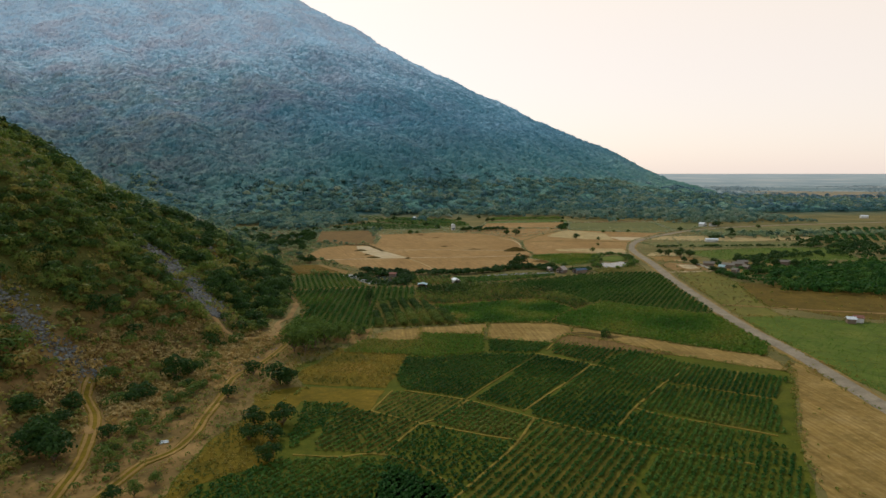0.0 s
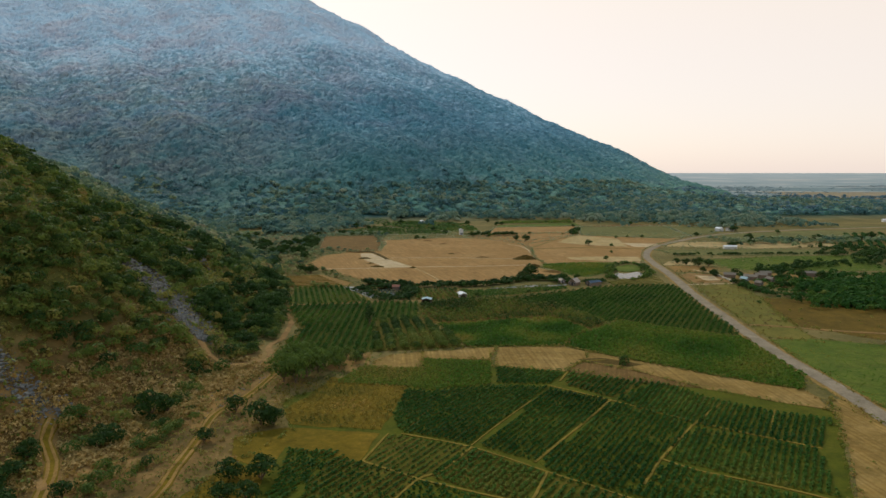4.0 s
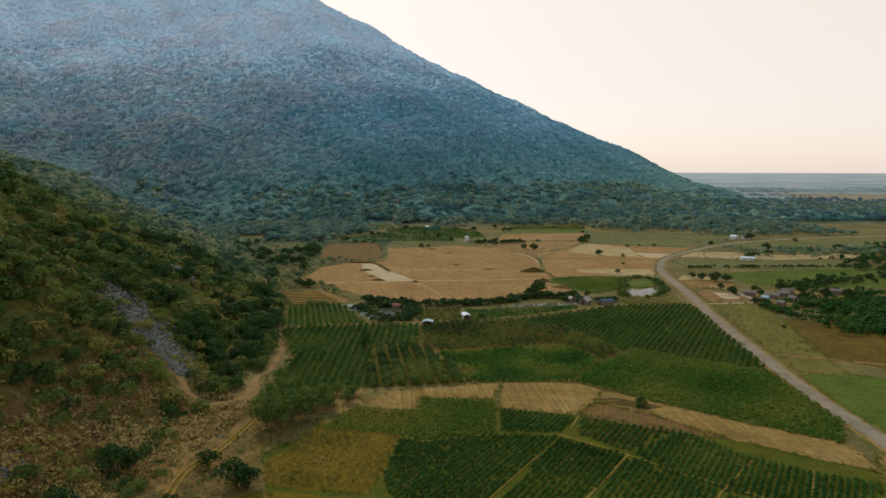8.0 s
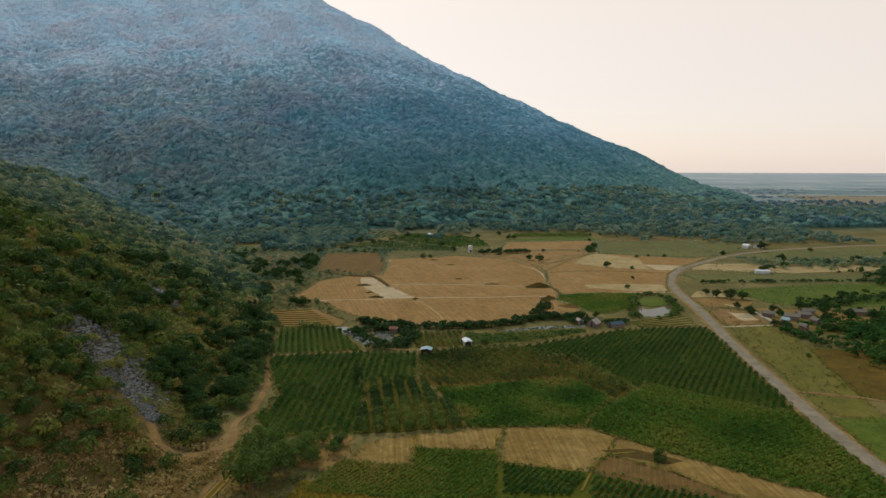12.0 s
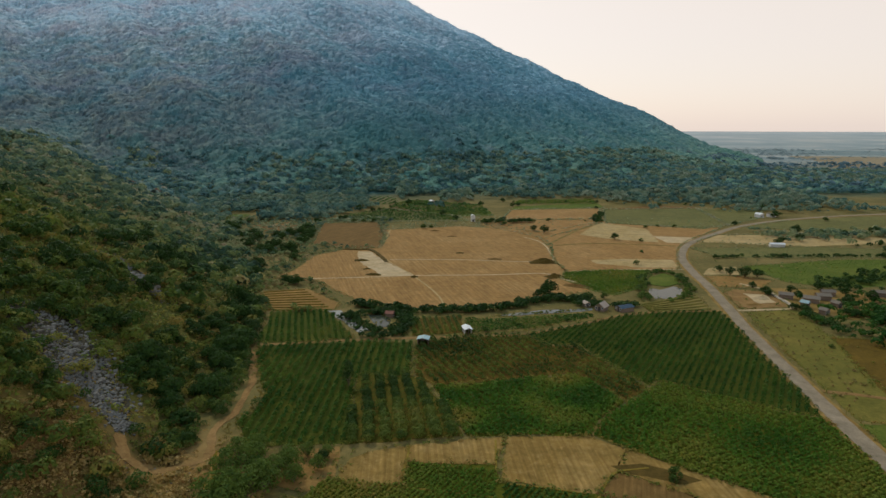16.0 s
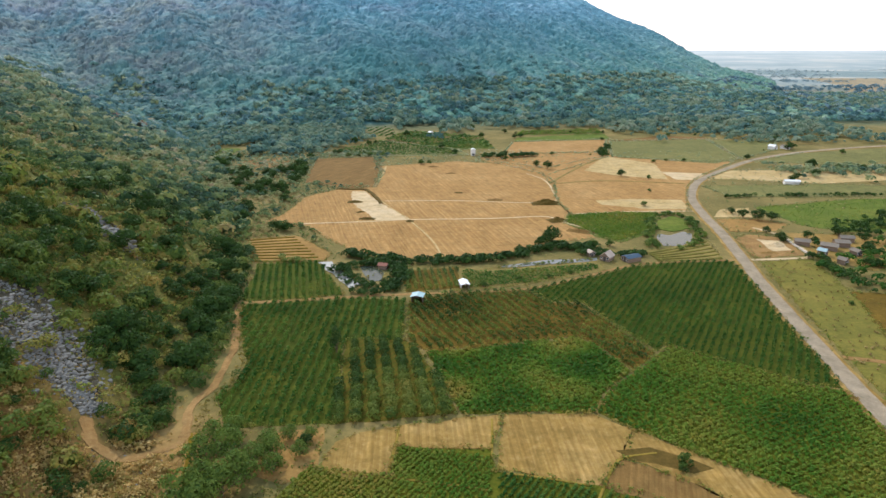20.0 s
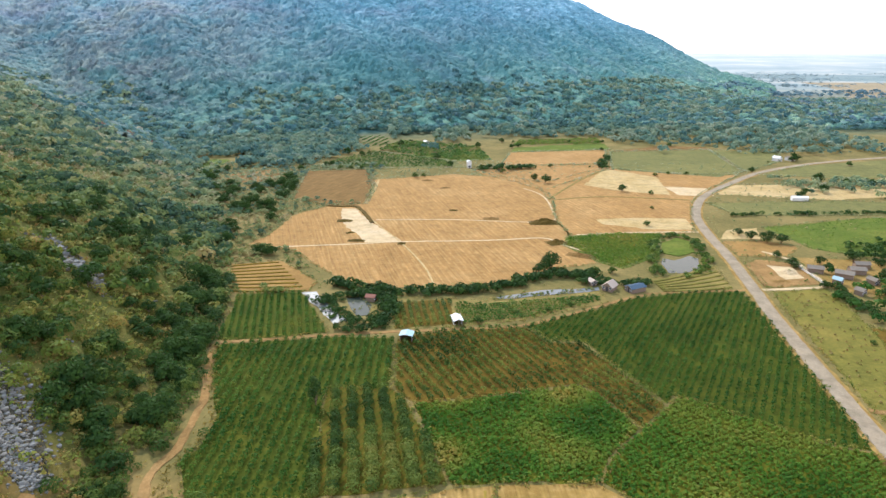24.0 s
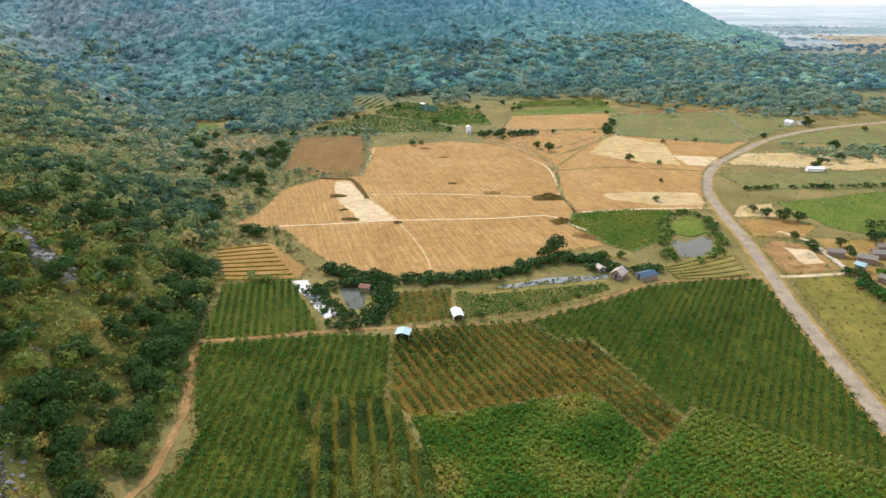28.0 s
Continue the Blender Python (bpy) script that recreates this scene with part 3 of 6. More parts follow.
# the large harvested field and its neighbours
DRY = [(-99, 400), (-94, 415), (-91, 459), (-76, 482), (-53, 487), (-54, 539), (-62, 561), (-42, 568), (-2, 584), (27, 576), (59, 534), (62, 493), (59, 453), (63, 425), (66, 402), (68, 380), (50, 373), (26, 355), (-7, 348), (-26, 346), (-41, 355), (-53, 366), (-74, 394)]
field("harvested_field", DRY, M_STUBBLE, 0.05, "large harvested field of golden brown stubble")
field("stubble_margin", [(58, 421), (55, 455), (58, 495), (55, 536), (24, 579), (14, 598), (46, 622), (124, 630), (128, 600), (70, 520), (68, 470), (72, 421)], M_STUBBLE, 0.045, "brown stubble margin between the harvested fields", weeds=False)
field("bare_strip", [(-66, 475), (-58, 475), (-46, 449), (-23, 409), (-41, 407), (-49, 424), (-56, 434), (-64, 459)], M_DUST, 0.1, "pale bare strip across the stubble field", weeds=False)
field("ploughed_field", [(-103, 501), (-117, 591), (-72, 602), (-59, 561), (-54, 488), (-76, 483)], M_PLOUGHED, 0.06, "dark brown ploughed field")
field("terraced_plot", [(-98, 371), (-75, 378), (-52, 352), (-54, 341), (-84, 338), (-90, 350)], M_TERRACE, 0.06, "orange earth plot with low furrow banks")
field("green_field", [(57, 405), (60, 420), (86, 428.5), (110, 428), (108, 417), (99, 396), (92, 385), (78, 373), (70, 380)], M_GREENGRASS, 0.06, "bright green field beside a pond")
field("pale_field", [(64, 506), (62, 530), (92, 570), (118, 608), (180, 589), (214, 588), (166, 527), (150, 500), (140, 470), (128, 431), (62, 421), (60, 450)], M_STUBBLE, 0.05, "harvested field beside the road bend")
field("pale_patch", [(91, 548), (118, 610), (150, 578), (143, 518), (108, 532)], M_STUBBLE_PALE, 0.09, "pale bare patch in the harvested field", weeds=False)
field("pale_patch", [(146, 545), (173, 540), (170, 516), (148, 518)], M_DUST, 0.09, "pale dusty patch beside the road", weeds=False)
field("pale_patch", [(82, 455), (110, 460), (133, 458), (131, 436), (108, 436), (84, 445)], M_STUBBLE_PALE, 0.1, "pale bare strip beside the road", weeds=False)
field("stubble_plot", [(66, 498), (85, 505), (120, 496), (118, 452), (90, 455), (66, 460)], M_STUBBLE, 0.09, "brown stubble plot with faint rows", weeds=False)
ribbon("field_bank", [(62, 506), (92, 566), (118, 606)], 1.4, M_DRYGRASS, 0.2, "dark weedy bank between fields", "bank")
ribbon("field_bank", [(66, 503), (100, 512), (150, 505)], 1.4, M_DRYGRASS, 0.2, "dark weedy bank between fields", "bank")
field("olive_field", [(140, 693), (235, 710), (222, 600), (196, 580), (160, 593), (124, 612)], M_OLIVE, 0.06, "dull green fallow field")
field("olive_field", [(237, 710), (295, 697), (272, 648), (225, 601)], M_OLIVE, 0.06, "dark green fallow field")
field("yellow_field", [(49, 692), (144, 710), (146, 786), (62, 767)], M_GREENGRASS, 0.06, "yellow green field at the foot of the woods")
field("yellow_field", [(37, 628), (48, 688), (138, 706), (125, 635), (48, 623)], M_STUBBLE, 0.065, "straw yellow field")
field("brown_plot", [(46, 620), (120, 628), (116, 610), (64, 556), (30, 580), (12, 600)], M_STUBBLE, 0.05, "brown harvested plot")
field("green_field", [(-100, 612), (-75, 687), (-3, 640), (6, 612), (-72, 604)], M_OLIVE, 0.06, "dull green field behind the ploughed one")
field("banana_field", [(-75, 690), (-60, 760), (20, 720), (30, 650), (-2, 642)], M_GREENGRASS, 0.05, "rough green ground under rows of plants")
field("earth_clearing", [(-113, 800), (-80, 803), (-63, 717), (-95, 716)], M_TERRACE, 0.1, "brown cleared strips between rows of plants", weeds=False, thick=1.0)
crop("banana_rows", [(-111, 798), (-82, 800), (-66, 719), (-93, 718)], 80, 7, 3, 2.6, BUSH_FAR, L_CROP, "rows of green plants on cleared brown earth", "orchard", 0.5, 0.3)
field("earth_clearing", [(-66, 782), (-34, 796), (-25, 734), (-53, 717)], M_PLOTTAN, 0.1, "bare brown clearing in the woods", weeds=False, thick=1.0)
field("earth_clearing", [(-175, 545), (-140, 545), (-128, 580), (-150, 600), (-172, 580)], M_TRACK, 0.06, "orange bare clearing between trees")
field("small_green_plot", [(-205, 575), (-190, 570), (-196, 640), (-214, 645)], M_GREENGRASS, 0.3, "small bright green plot at the slope's foot")
# east of the road
field("grass_field", [(131, 347), (155, 352), (150, 317), (137, 262), (132, 235), (117, 243), (124, 300)], M_MEADOW, 0.05, "dry yellow green meadow beside the road")
field("green_field", [(116, 240), (134, 240), (200, 215), (260, 120), (114, 100), (112, 190)], M_GREENGRASS, 0.075, "rough green pasture beside the road")
field("brown_field", [(150, 315), (240, 300), (260, 220), (160, 236), (135, 262)], M_BROWNSOIL, 0.045, "bare brown field behind the meadow")
field("roadside_earth", [(66, 100), (73, 120), (85, 143), (104, 181), (106, 178), (102, 100)], M_PLOTTAN, 0.06, "bare ochre verge beside the road")
field("building_plot", [(133, 379), (142, 388), (157, 383), (155, 357), (131, 352)], M_TRACK, 0.06, "bare orange building plot beside the road")
field("sand_heap", [(143, 380), (153, 378), (152, 364), (143, 362)], M_DUST, 0.12, "flattened heap of pale sand", weeds=False)
field("pale_plot", [(147, 436), (165, 441), (158, 420), (138, 420)], M_STUBBLE_PALE, 0.06, "pale bare plot beside the road", weeds=False)
field("brown_plot", [(136, 416), (158, 417), (171, 408), (158, 392), (136, 393)], M_TERRACE, 0.06, "dry orange plot")
field("olive_field", [(158, 496), (240, 506), (300, 500), (280, 472), (165, 467)], M_OLIVE, 0.06, "olive green plot with a shed")
field("green_field", [(168, 442), (236, 464), (300, 470), (270, 400), (194, 394), (176, 405)], M_GREENGRASS, 0.055, "green pasture with scattered bushes")
field("bare_plot", [(170, 522), (196, 552), (300, 560), (330, 530), (240, 508)], M_STUBBLE_PALE, 0.06, "pale dry plot inside the road bend")
field("green_field", [(228, 590), (289, 632), (380, 662), (420, 640), (300, 575)], M_OLIVE, 0.06, "green strip along the far road")
field("yard", [(85, 360), (120, 378), (116, 350), (90, 346)], M_DRYGRASS, 0.06, "terraced yellow grass bank beside the pond")
field("row_field", [(-20, 308), (5, 310), (31, 317), (64, 335), (62, 346), (16, 334), (-15, 338), (-26, 325)], M_DRYGRASS, 0.05, "yellow green plot of low rows")
field("far_orchard_floor", [(300, 500), (372, 610), (520, 640), (560, 520)], M_DRYGRASS, 0.05, "pale floor of a far orchard", weeds=False)
field("far_green_field", [(395, 700), (480, 860), (900, 900), (900, 700)], M_OLIVE, 0.05, "far flat green field", weeds=False)
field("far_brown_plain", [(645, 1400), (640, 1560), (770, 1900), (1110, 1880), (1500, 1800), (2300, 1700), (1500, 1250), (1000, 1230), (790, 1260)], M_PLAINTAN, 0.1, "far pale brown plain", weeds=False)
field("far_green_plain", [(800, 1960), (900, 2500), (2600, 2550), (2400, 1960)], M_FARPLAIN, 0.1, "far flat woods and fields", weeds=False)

field("village_yard", [(158, 352), (160, 392), (196, 388), (216, 372), (200, 344), (172, 338)], M_PLOTTAN, 0.05, "trodden earth between village houses")
field("brown_plot", [(142, 700), (200, 735), (240, 730), (236, 713)], M_PLOUGHED, 0.055, "dry brown strip at the foot of the woods")

# roads and tracks
ROAD = [(99, 40), (107, 151), (110, 187), (111, 231), (120, 317), (125, 350), (131, 392), (134, 423), (140, 461), (151, 492), (165, 518), (192, 552), (234, 598), (289, 636), (360, 667), (440, 690), (700, 760)]
ribbon("road_shoulder", ROAD, 7.2, M_PLOTTAN, 0.12, "dusty ochre road shoulder", "verge", wobble=0.05)
ribbon("road", ROAD, 4.9, M_ROAD, 0.24, "worn grey rural road with dusty edges", "road", wobble=0.03)


def ruts(line, gauge, label, on_land=False):
    """A cart track: a strip of worn earth and the two pale wheel ruts pressed into it."""
    ribbon("dirt_track", line, gauge + 1.0, M_WEEDSOIL, 0.1, label, "track", on_land=on_land)
    for side in (-0.5, 0.5):
        shifted = []
        for i, (x, y) in enumerate(line):
            (x1, y1), (x2, y2) = line[max(i - 1, 0)], line[min(i + 1, len(line) - 1)]
            d = math.hypot(x2 - x1, y2 - y1)
            shifted.append((x + (y2 - y1) / d * gauge * side, y - (x2 - x1) / d * gauge * side))
        ribbon("wheel_rut", shifted, 0.6, M_RUT, 0.155, "pale wheel rut of the dirt track", "track", wobble=0.2, on_land=on_land)


ruts([(-62, 60), (-61, 90), (-59, 112), (-58, 116), (-55, 120), (-54, 125), (-54, 131), (-55, 138), (-55.5, 145), (-56, 153), (-57.5, 167), (-54, 179), (-52, 201), (-57, 217)], 1.5, "rutted orange dirt track")
ruts([(-66, 95), (-70, 113), (-72, 119), (-74, 124), (-76, 129), (-78, 134), (-82, 141), (-87, 146.5), (-89, 153)], 1.5, "narrow dirt track below the slope", True)
ribbon("dirt_track", [(-76, 129), (-80, 133), (-84, 135), (-88, 134.5)], 1.6, M_TRACK, 0.16, "short side track", "track", on_land=True)
ribbon("dirt_track", [(-80, 214.5), (-78, 211.5), (-75, 208.5), (-69, 207)], 2.6, M_TRACK, 0.24, "pale dusty track up to the foot of the scree", "track", on_land=True, ends=(0.7, 1.0), wobble=0.2)
ribbon("dirt_track", [(-76, 208), (-66, 207), (-58, 213), (-60, 222), (-62, 229), (-60, 238), (-61, 248), (-63, 262), (-69, 280), (-73, 294)], 1.9, M_TRACK, 0.18, "narrow orange track at the slope's foot", "track", wobble=0.25)
ribbon("farm_path", [(-73, 295), (-56, 298), (-37, 302), (-19, 305), (5, 308), (31, 313), (56, 328), (76, 341), (90, 345), (121, 349)], 1.8, M_TRACK, 0.13, "pale farm path between orchards", "path")
ribbon("farm_path", [(-90, 397), (-43, 405), (-24, 409), (20, 413), (48, 418), (56, 408), (66, 396)], 1.3, M_DUST, 0.12, "pale path across the stubble", "path")
ribbon("farm_path", [(-60, 482), (-40, 441), (-24, 409), (-10, 375), (-4, 352)], 0.9, M_STUBBLE_PALE, 0.12, "faint path across the stubble", "path")
ribbon("farm_path", [(-42, 450), (0, 452), (54, 450), (60, 480), (58, 515), (48, 535)], 1.1, M_DUST, 0.12, "faint path across the stubble", "path")
ribbon("farm_path", [(-54, 488), (-54, 520), (-56, 560)], 1.4, M_STUBBLE_PALE, 0.12, "pale edge path", "path")
ribbon("farm_path", [(66, 424), (100, 430), (131, 432)], 2.0, M_DUST, 0.12, "pale path to the road", "path")
ribbon("farm_path", [(128, 350), (145, 352), (156, 357), (158, 385), (150, 400)], 2.0, M_DUST, 0.14, "pale lane round the building plot", "path")
ribbon("farm_path", [(118, 262), (130, 259), (150, 252), (200, 240)], 2.0, M_TRACK, 0.12, "brown farm path", "path")

# ---- crops ----
crop("orchard_rows", ORCH_A, 92, 2.7, 1.9, 1.55, BUSH_ROUND, L_CROP, "green orchard bushes in straight rows", "orchard", 0.48, 0.3, jitter=0.07)
crop("orchard_rows", ORCH_B, 105, 2.6, 1.6, 1.35, BUSH_ROUND, L_CROP, "small green orchard bushes in curved rows", "orchard", 0.56, 0.3, jitter=0.07)
crop("tall_rows", STRIPS, 101, 4.4, 1.2, 2.85, BUSH_NEAR, L_SCRUB, "tall dark leafy rows with bare strips between", "orchard", 0.2, 0.45, gaps=0.12)
crop("sparse_rows", BROWN, 117, 3.0, 1.9, 1.75, BUSH_ROUND, L_SCRUB, "sparse olive green rows on reddish soil", "orchard", 0.22, 0.3, jitter=0.07)
crop("orchard_rows", DENSE, 62, 2.3, 1.9, 1.35, BUSH_ROUND, L_CROP, "dense dark green orchard bushes in rows", "orchard", 0.38, 0.25, jitter=0.07)
crop("bean_plants", BEANS, 30, 1.3, 1.0, 1.1, BUSH_LOW, L_BEAN, "light green leafy plants covering a field", "crop", 0.32, 0.75, scale=6, jitter=0.3)
crop("bean_plants", BEANS_EAST, 28, 1.35, 1.0, 1.0, BUSH_LOW, L_BEAN, "olive green leafy plants covering a field", "crop", 0.37, 0.55, scale=9, jitter=0.3)
field("orchard_floor", [(-19, 330), (3, 335), (6, 313), (-15, 308)], M_BROWNSOIL, 0.1, "brown floor of a small olive orchard", weeds=False)
crop("sparse_rows", [(-19, 330), (3, 335), (6, 313), (-15, 308)], 100, 2.6, 1.8, 1.7, BUSH_ROUND, L_SCRUB, "sparse olive green bushes in rows", "orchard", 0.24, 0.3, jitter=0.07)
crop("low_rows", [(7, 313), (31, 318), (62, 336), (60, 342), (40, 337), (16, 331), (5, 332)], 14, 1.9, 1.0, 1.1, BUSH_LOW, L_CROP, "low yellow green rows", "crop", 0.62, 0.3)
crop("pasture_plants", [(59, 407), (61, 419), (86, 427), (109, 427), (106, 417), (97, 396), (90, 385), (78, 375), (71, 382)], 20, 1.5, 1.2, 1.1, BUSH_LOW, L_BEAN, "bright green low crop", "crop", 0.5, 0.3)
def plot(poly, label, tint, floor=None, gaps=0.06, size=0.76, row=1.4, angle=58, leaves=None, step=0.62, jitter=0.12):
    """One vegetable plot: its soil and its rows of low plants."""
    field("plot_soil", poly, floor or M_CROPSOIL, 0.09, "soil of a plot of " + label, weeds=False)
    crop("vegetable_rows", poly, angle, row, step, size, BUSH_LOW, leaves or L_CROP, label, "crop", tint + 0.09, 0.4, gaps=gaps, jitter=jitter)


plot([(-34, 148), (-23, 146), (-27, 133), (-31, 121), (-33, 128), (-33, 136)], "low leafy green vegetables", 0.4)
plot([(-23, 145), (-16, 141), (-5, 135), (-12, 119), (-26, 121), (-27, 133)], "thin green rows between brown furrows", 0.38, M_TIREDSOIL, 0.12, 0.68, 1.7, step=0.6)
plot([(-13, 155), (-10, 155), (6, 149), (-2, 136), (-5, 135), (-16, 142)], "sprouting rows on brown soil", 0.5, M_TIREDSOIL, 0.25, 0.5, 1.6, step=0.5)
plot([(-32, 190), (-26, 206), (-8, 204), (-7, 214), (14, 211), (13, 190), (-5, 185), (-11, 188)], "closed green leafy vegetables", 0.4, gaps=0.02, row=1.2, leaves=L_BEAN, jitter=0.3)
plot([(-4, 184), (12, 189), (29, 188), (6, 150.5), (-10, 157), (-13, 166), (-11, 185)], "dark green vegetable rows", 0.28)
plot([(29, 187), (43, 178), (36, 167), (19, 142.5), (8, 149.5)], "dark green vegetable rows", 0.22)
plot([(44.5, 177), (52, 171), (59, 161.5), (46, 144), (39, 133.5), (32, 131), (21.5, 138.5), (20, 142), (36.5, 166)], "green vegetable rows", 0.3, gaps=0.1)
plot([(6, 148), (20.5, 137.5), (15.5, 126.5), (7, 130), (-3, 136)], "weedy yellow green vegetables", 0.5, M_TIREDSOIL, 0.08, 0.75, 1.4, step=0.6, jitter=0.25)
plot([(-5, 134), (7, 128.5), (15.5, 125), (9, 114), (2, 100), (-13, 100), (-11.5, 119)], "dark weedy green vegetables", 0.25, gaps=0.15, row=1.5, jitter=0.35)
plot([(22, 137), (32, 129.5), (43.5, 122.5), (36, 110), (24, 60), (-2, 60), (5, 106), (10.5, 115)], "thin green rows between brown furrows", 0.35, M_TIREDSOIL, 0.1, 0.7, 1.8, step=0.6)
plot([(47, 143), (52, 138.5), (69, 128), (71, 122), (54, 119), (44, 123.5), (33, 130.5), (39, 133)], "green vegetable rows", 0.35, gaps=0.15)
plot([(59, 160.5), (73, 154), (82, 149), (74, 129), (62, 134.5), (47, 144.5)], "yellow green vegetable rows", 0.45, gaps=0.08)
plot([(45, 179), (61, 193), (73, 178), (83, 171), (95, 166), (83, 150), (73, 155), (59, 162.5)], "green vegetable rows", 0.32, gaps=0.06)
plot([(34, 190), (45, 180), (59, 193), (46, 197), (38, 201), (36, 197)], "low green seedlings", 0.4, M_TIREDSOIL, 0.15, 0.7, 1.6, step=0.6)
plot([(15.6, 205.6), (35.2, 201.7), (34.2, 197), (29, 190.6), (14.6, 190.8)], "dark green low vegetables", 0.28, gaps=0.04)
plot([(44, 122), (54, 118), (71, 121), (50, 60), (26, 60), (37, 110)], "yellow green vegetable rows", 0.5, gaps=0.2)
plot([(-32, 117), (-24, 117), (-14, 118), (-12, 116), (-14, 60), (-46, 60), (-44, 106)], "green vegetable rows", 0.35, gaps=0.12)
plot([(-11, 116), (1, 105), (-4, 60), (-13, 60)], "green vegetable rows", 0.3, gaps=0.1)
field("weed_patch", [(-48.5, 60), (-48.5, 128), (-45, 142), (-36, 136), (-34, 121), (-33, 116), (-45, 106), (-47, 60)], M_WEEDSOIL, 0.1, "brown weedy earth beside the vegetable plots", weeds=False)
crop("dry_weeds", [(-48, 62), (-48, 128), (-45, 141), (-36, 135), (-34, 121), (-33, 116), (-45, 106), (-47, 62)], 10, 1.2, 1.0, 0.9, BUSH_TUFT, L_STRAW, "dry and green weeds beside the vegetable plots", "weeds", 0.25, 0.8, jitter=0.5, scale=4.0)
field("bare_plot", [(-48, 153), (-38, 159), (-15, 156), (-17.5, 142), (-29, 146.5), (-35, 148.5), (-35, 137), (-45, 143)], M_WEEDSOIL, 0.1, "bare brown earth between plots and dry weeds", weeds=False)
field("weed_patch", [(-36, 185), (-34, 196), (-23, 190), (-11, 188), (-13, 171), (-15, 158), (-37, 161), (-41, 170)], M_WEEDSOIL, 0.1, "dry earth under yellow weeds", weeds=False)
crop("dry_weeds", [(-36, 185), (-34, 196), (-23, 190), (-11, 188), (-13, 171), (-15, 158), (-37, 161), (-41, 170)], 10, 1.3, 1.0, 1.0, BUSH_TUFT, L_STRAW, "yellow dry weeds and maize", "crop", 0.42, 0.7, jitter=0.5, scale=5.0)
crop("dry_weeds", [(-47, 168), (-46, 186), (-36, 197), (-30, 200), (-24, 200), (-24, 192), (-34, 196), (-37, 185), (-42, 170), (-38, 160), (-46, 156)], 10, 1.1, 0.9, 0.9, BUSH_TUFT, L_STRAW, "yellow and green weeds beside the grove", "weeds", 0.34, 0.7, jitter=0.5, scale=4.0)
crop("banana_rows", [(-110, 625), (-80, 690), (-10, 642), (0, 615), (-70, 607)], 25, 5, 3, 2.2, BUSH_FAR, L_CROP, "low green rows behind the ploughed field", "orchard", 0.5, 0.3)
crop("low_rows", [(52, 730), (62, 765), (144, 783), (143, 745)], 20, 4, 2.5, 2.0, BUSH_FAR, L_BEAN, "green rows of a field below the woods", "crop", 0.45, 0.3)
crop("banana_rows", [(-72, 690), (-60, 756), (18, 718), (28, 652), (-2, 644)], 20, 6, 4, 3.4, BUSH_FAR, L_CROP, "rows of green plants at the foot of the woods", "orchard", 0.62, 0.3)
crop("far_orchard_rows", [(300, 500), (372, 610), (520, 640), (560, 520)], 60, 7, 4, 3.4, BUSH_FAR, L_CROP, "pale rows of a far orchard", "orchard", 0.35, 0.2)
crop("meadow_tufts", [(131, 345), (154, 350), (149, 317), (136, 262), (119, 250), (125, 300)], 30, 3.0, 2.6, 0.7, BUSH_LOW, L_BROWN, "dry grass tufts in the meadow", "grass", 0.75, 0.3, jitter=1.0, gaps=0.4)
crop("pasture_tufts", [(116, 238), (134, 238), (198, 214), (250, 125), (114, 102), (112, 190)], 30, 1.6, 1.4, 0.55, BUSH_TUFT, L_BEAN, "rough green tufts in the pasture", "grass", 0.55, 0.5, jitter=1.0, gaps=0.3)
# grass banks between plots
def bank(*line):
    ribbon("field_bank", list(line), 0.55, M_BANK, 0.2, "low yellow grass bank between plots", "bank", wobble=0.22)


bank((-10, 156), (6, 149), (21, 138), (32, 130), (38, 125.5), (43.5, 122.5), (54, 118), (62, 114))
bank((-17, 142), (-5, 134.7), (7, 129.2), (16, 125.7))
bank((6, 149), (-1, 137), (-5, 134.7), (-12, 119))
bank((21, 138), (16, 125.7), (10, 115), (2, 102))
bank((44, 178.5), (36, 166.5), (27, 153.5), (19, 142))
bank((29, 189.5), (44, 178), (52, 171), (66, 160), (75, 154.5), (83, 149.5))
bank((-30, 119), (-20, 118), (-14, 119.5), (-5, 115), (2, 106))
bank((59, 161.5), (46, 144), (39, 133))
bank((46, 144), (52, 138.7), (62, 134), (72, 128))
bank((72, 176), (59, 161.5))
bank((84, 172), (75, 156))
bank((14, 211), (14.5, 226))
bank((33, 193), (37, 202), (42, 211), (51, 214))
bank((-13, 156), (-17, 142))
bank((-23, 205), (-8, 203), (11, 200.5), (13, 199.5))
bank((-8, 221.5), (-8, 213), (-8.3, 204.6))
bank((17, 205.3), (25, 204.3), (34, 202.3))
for line in ([(0, 182), (-9, 158)], [(23, 178), (13, 162), (6, 150)]):
    ribbon("field_bank", line, 0.35, M_BANK, 0.16, "narrow yellow grass strip between rows", "bank", wobble=0.22)

# ---- woods and scrub ----
def scatter(x0, x1, y0, y1, count):
    return RNG.uniform(x0, x1, count), RNG.uniform(y0, y1, count)


def foot_gap(x, y):
    """Metres up-slope from the valley's west edge."""
    return np.interp(y, FOOT_Y, FOOT_X) - x


TRACKS = [[(-81, 215), (-78, 211.5), (-75, 208), (-66, 207), (-58, 213), (-60, 222), (-62, 229), (-60, 238), (-61, 248), (-63, 262)], [(-66, 95), (-70, 113), (-74, 124), (-78, 134), (-82, 141), (-87, 146.5), (-90, 154)]]


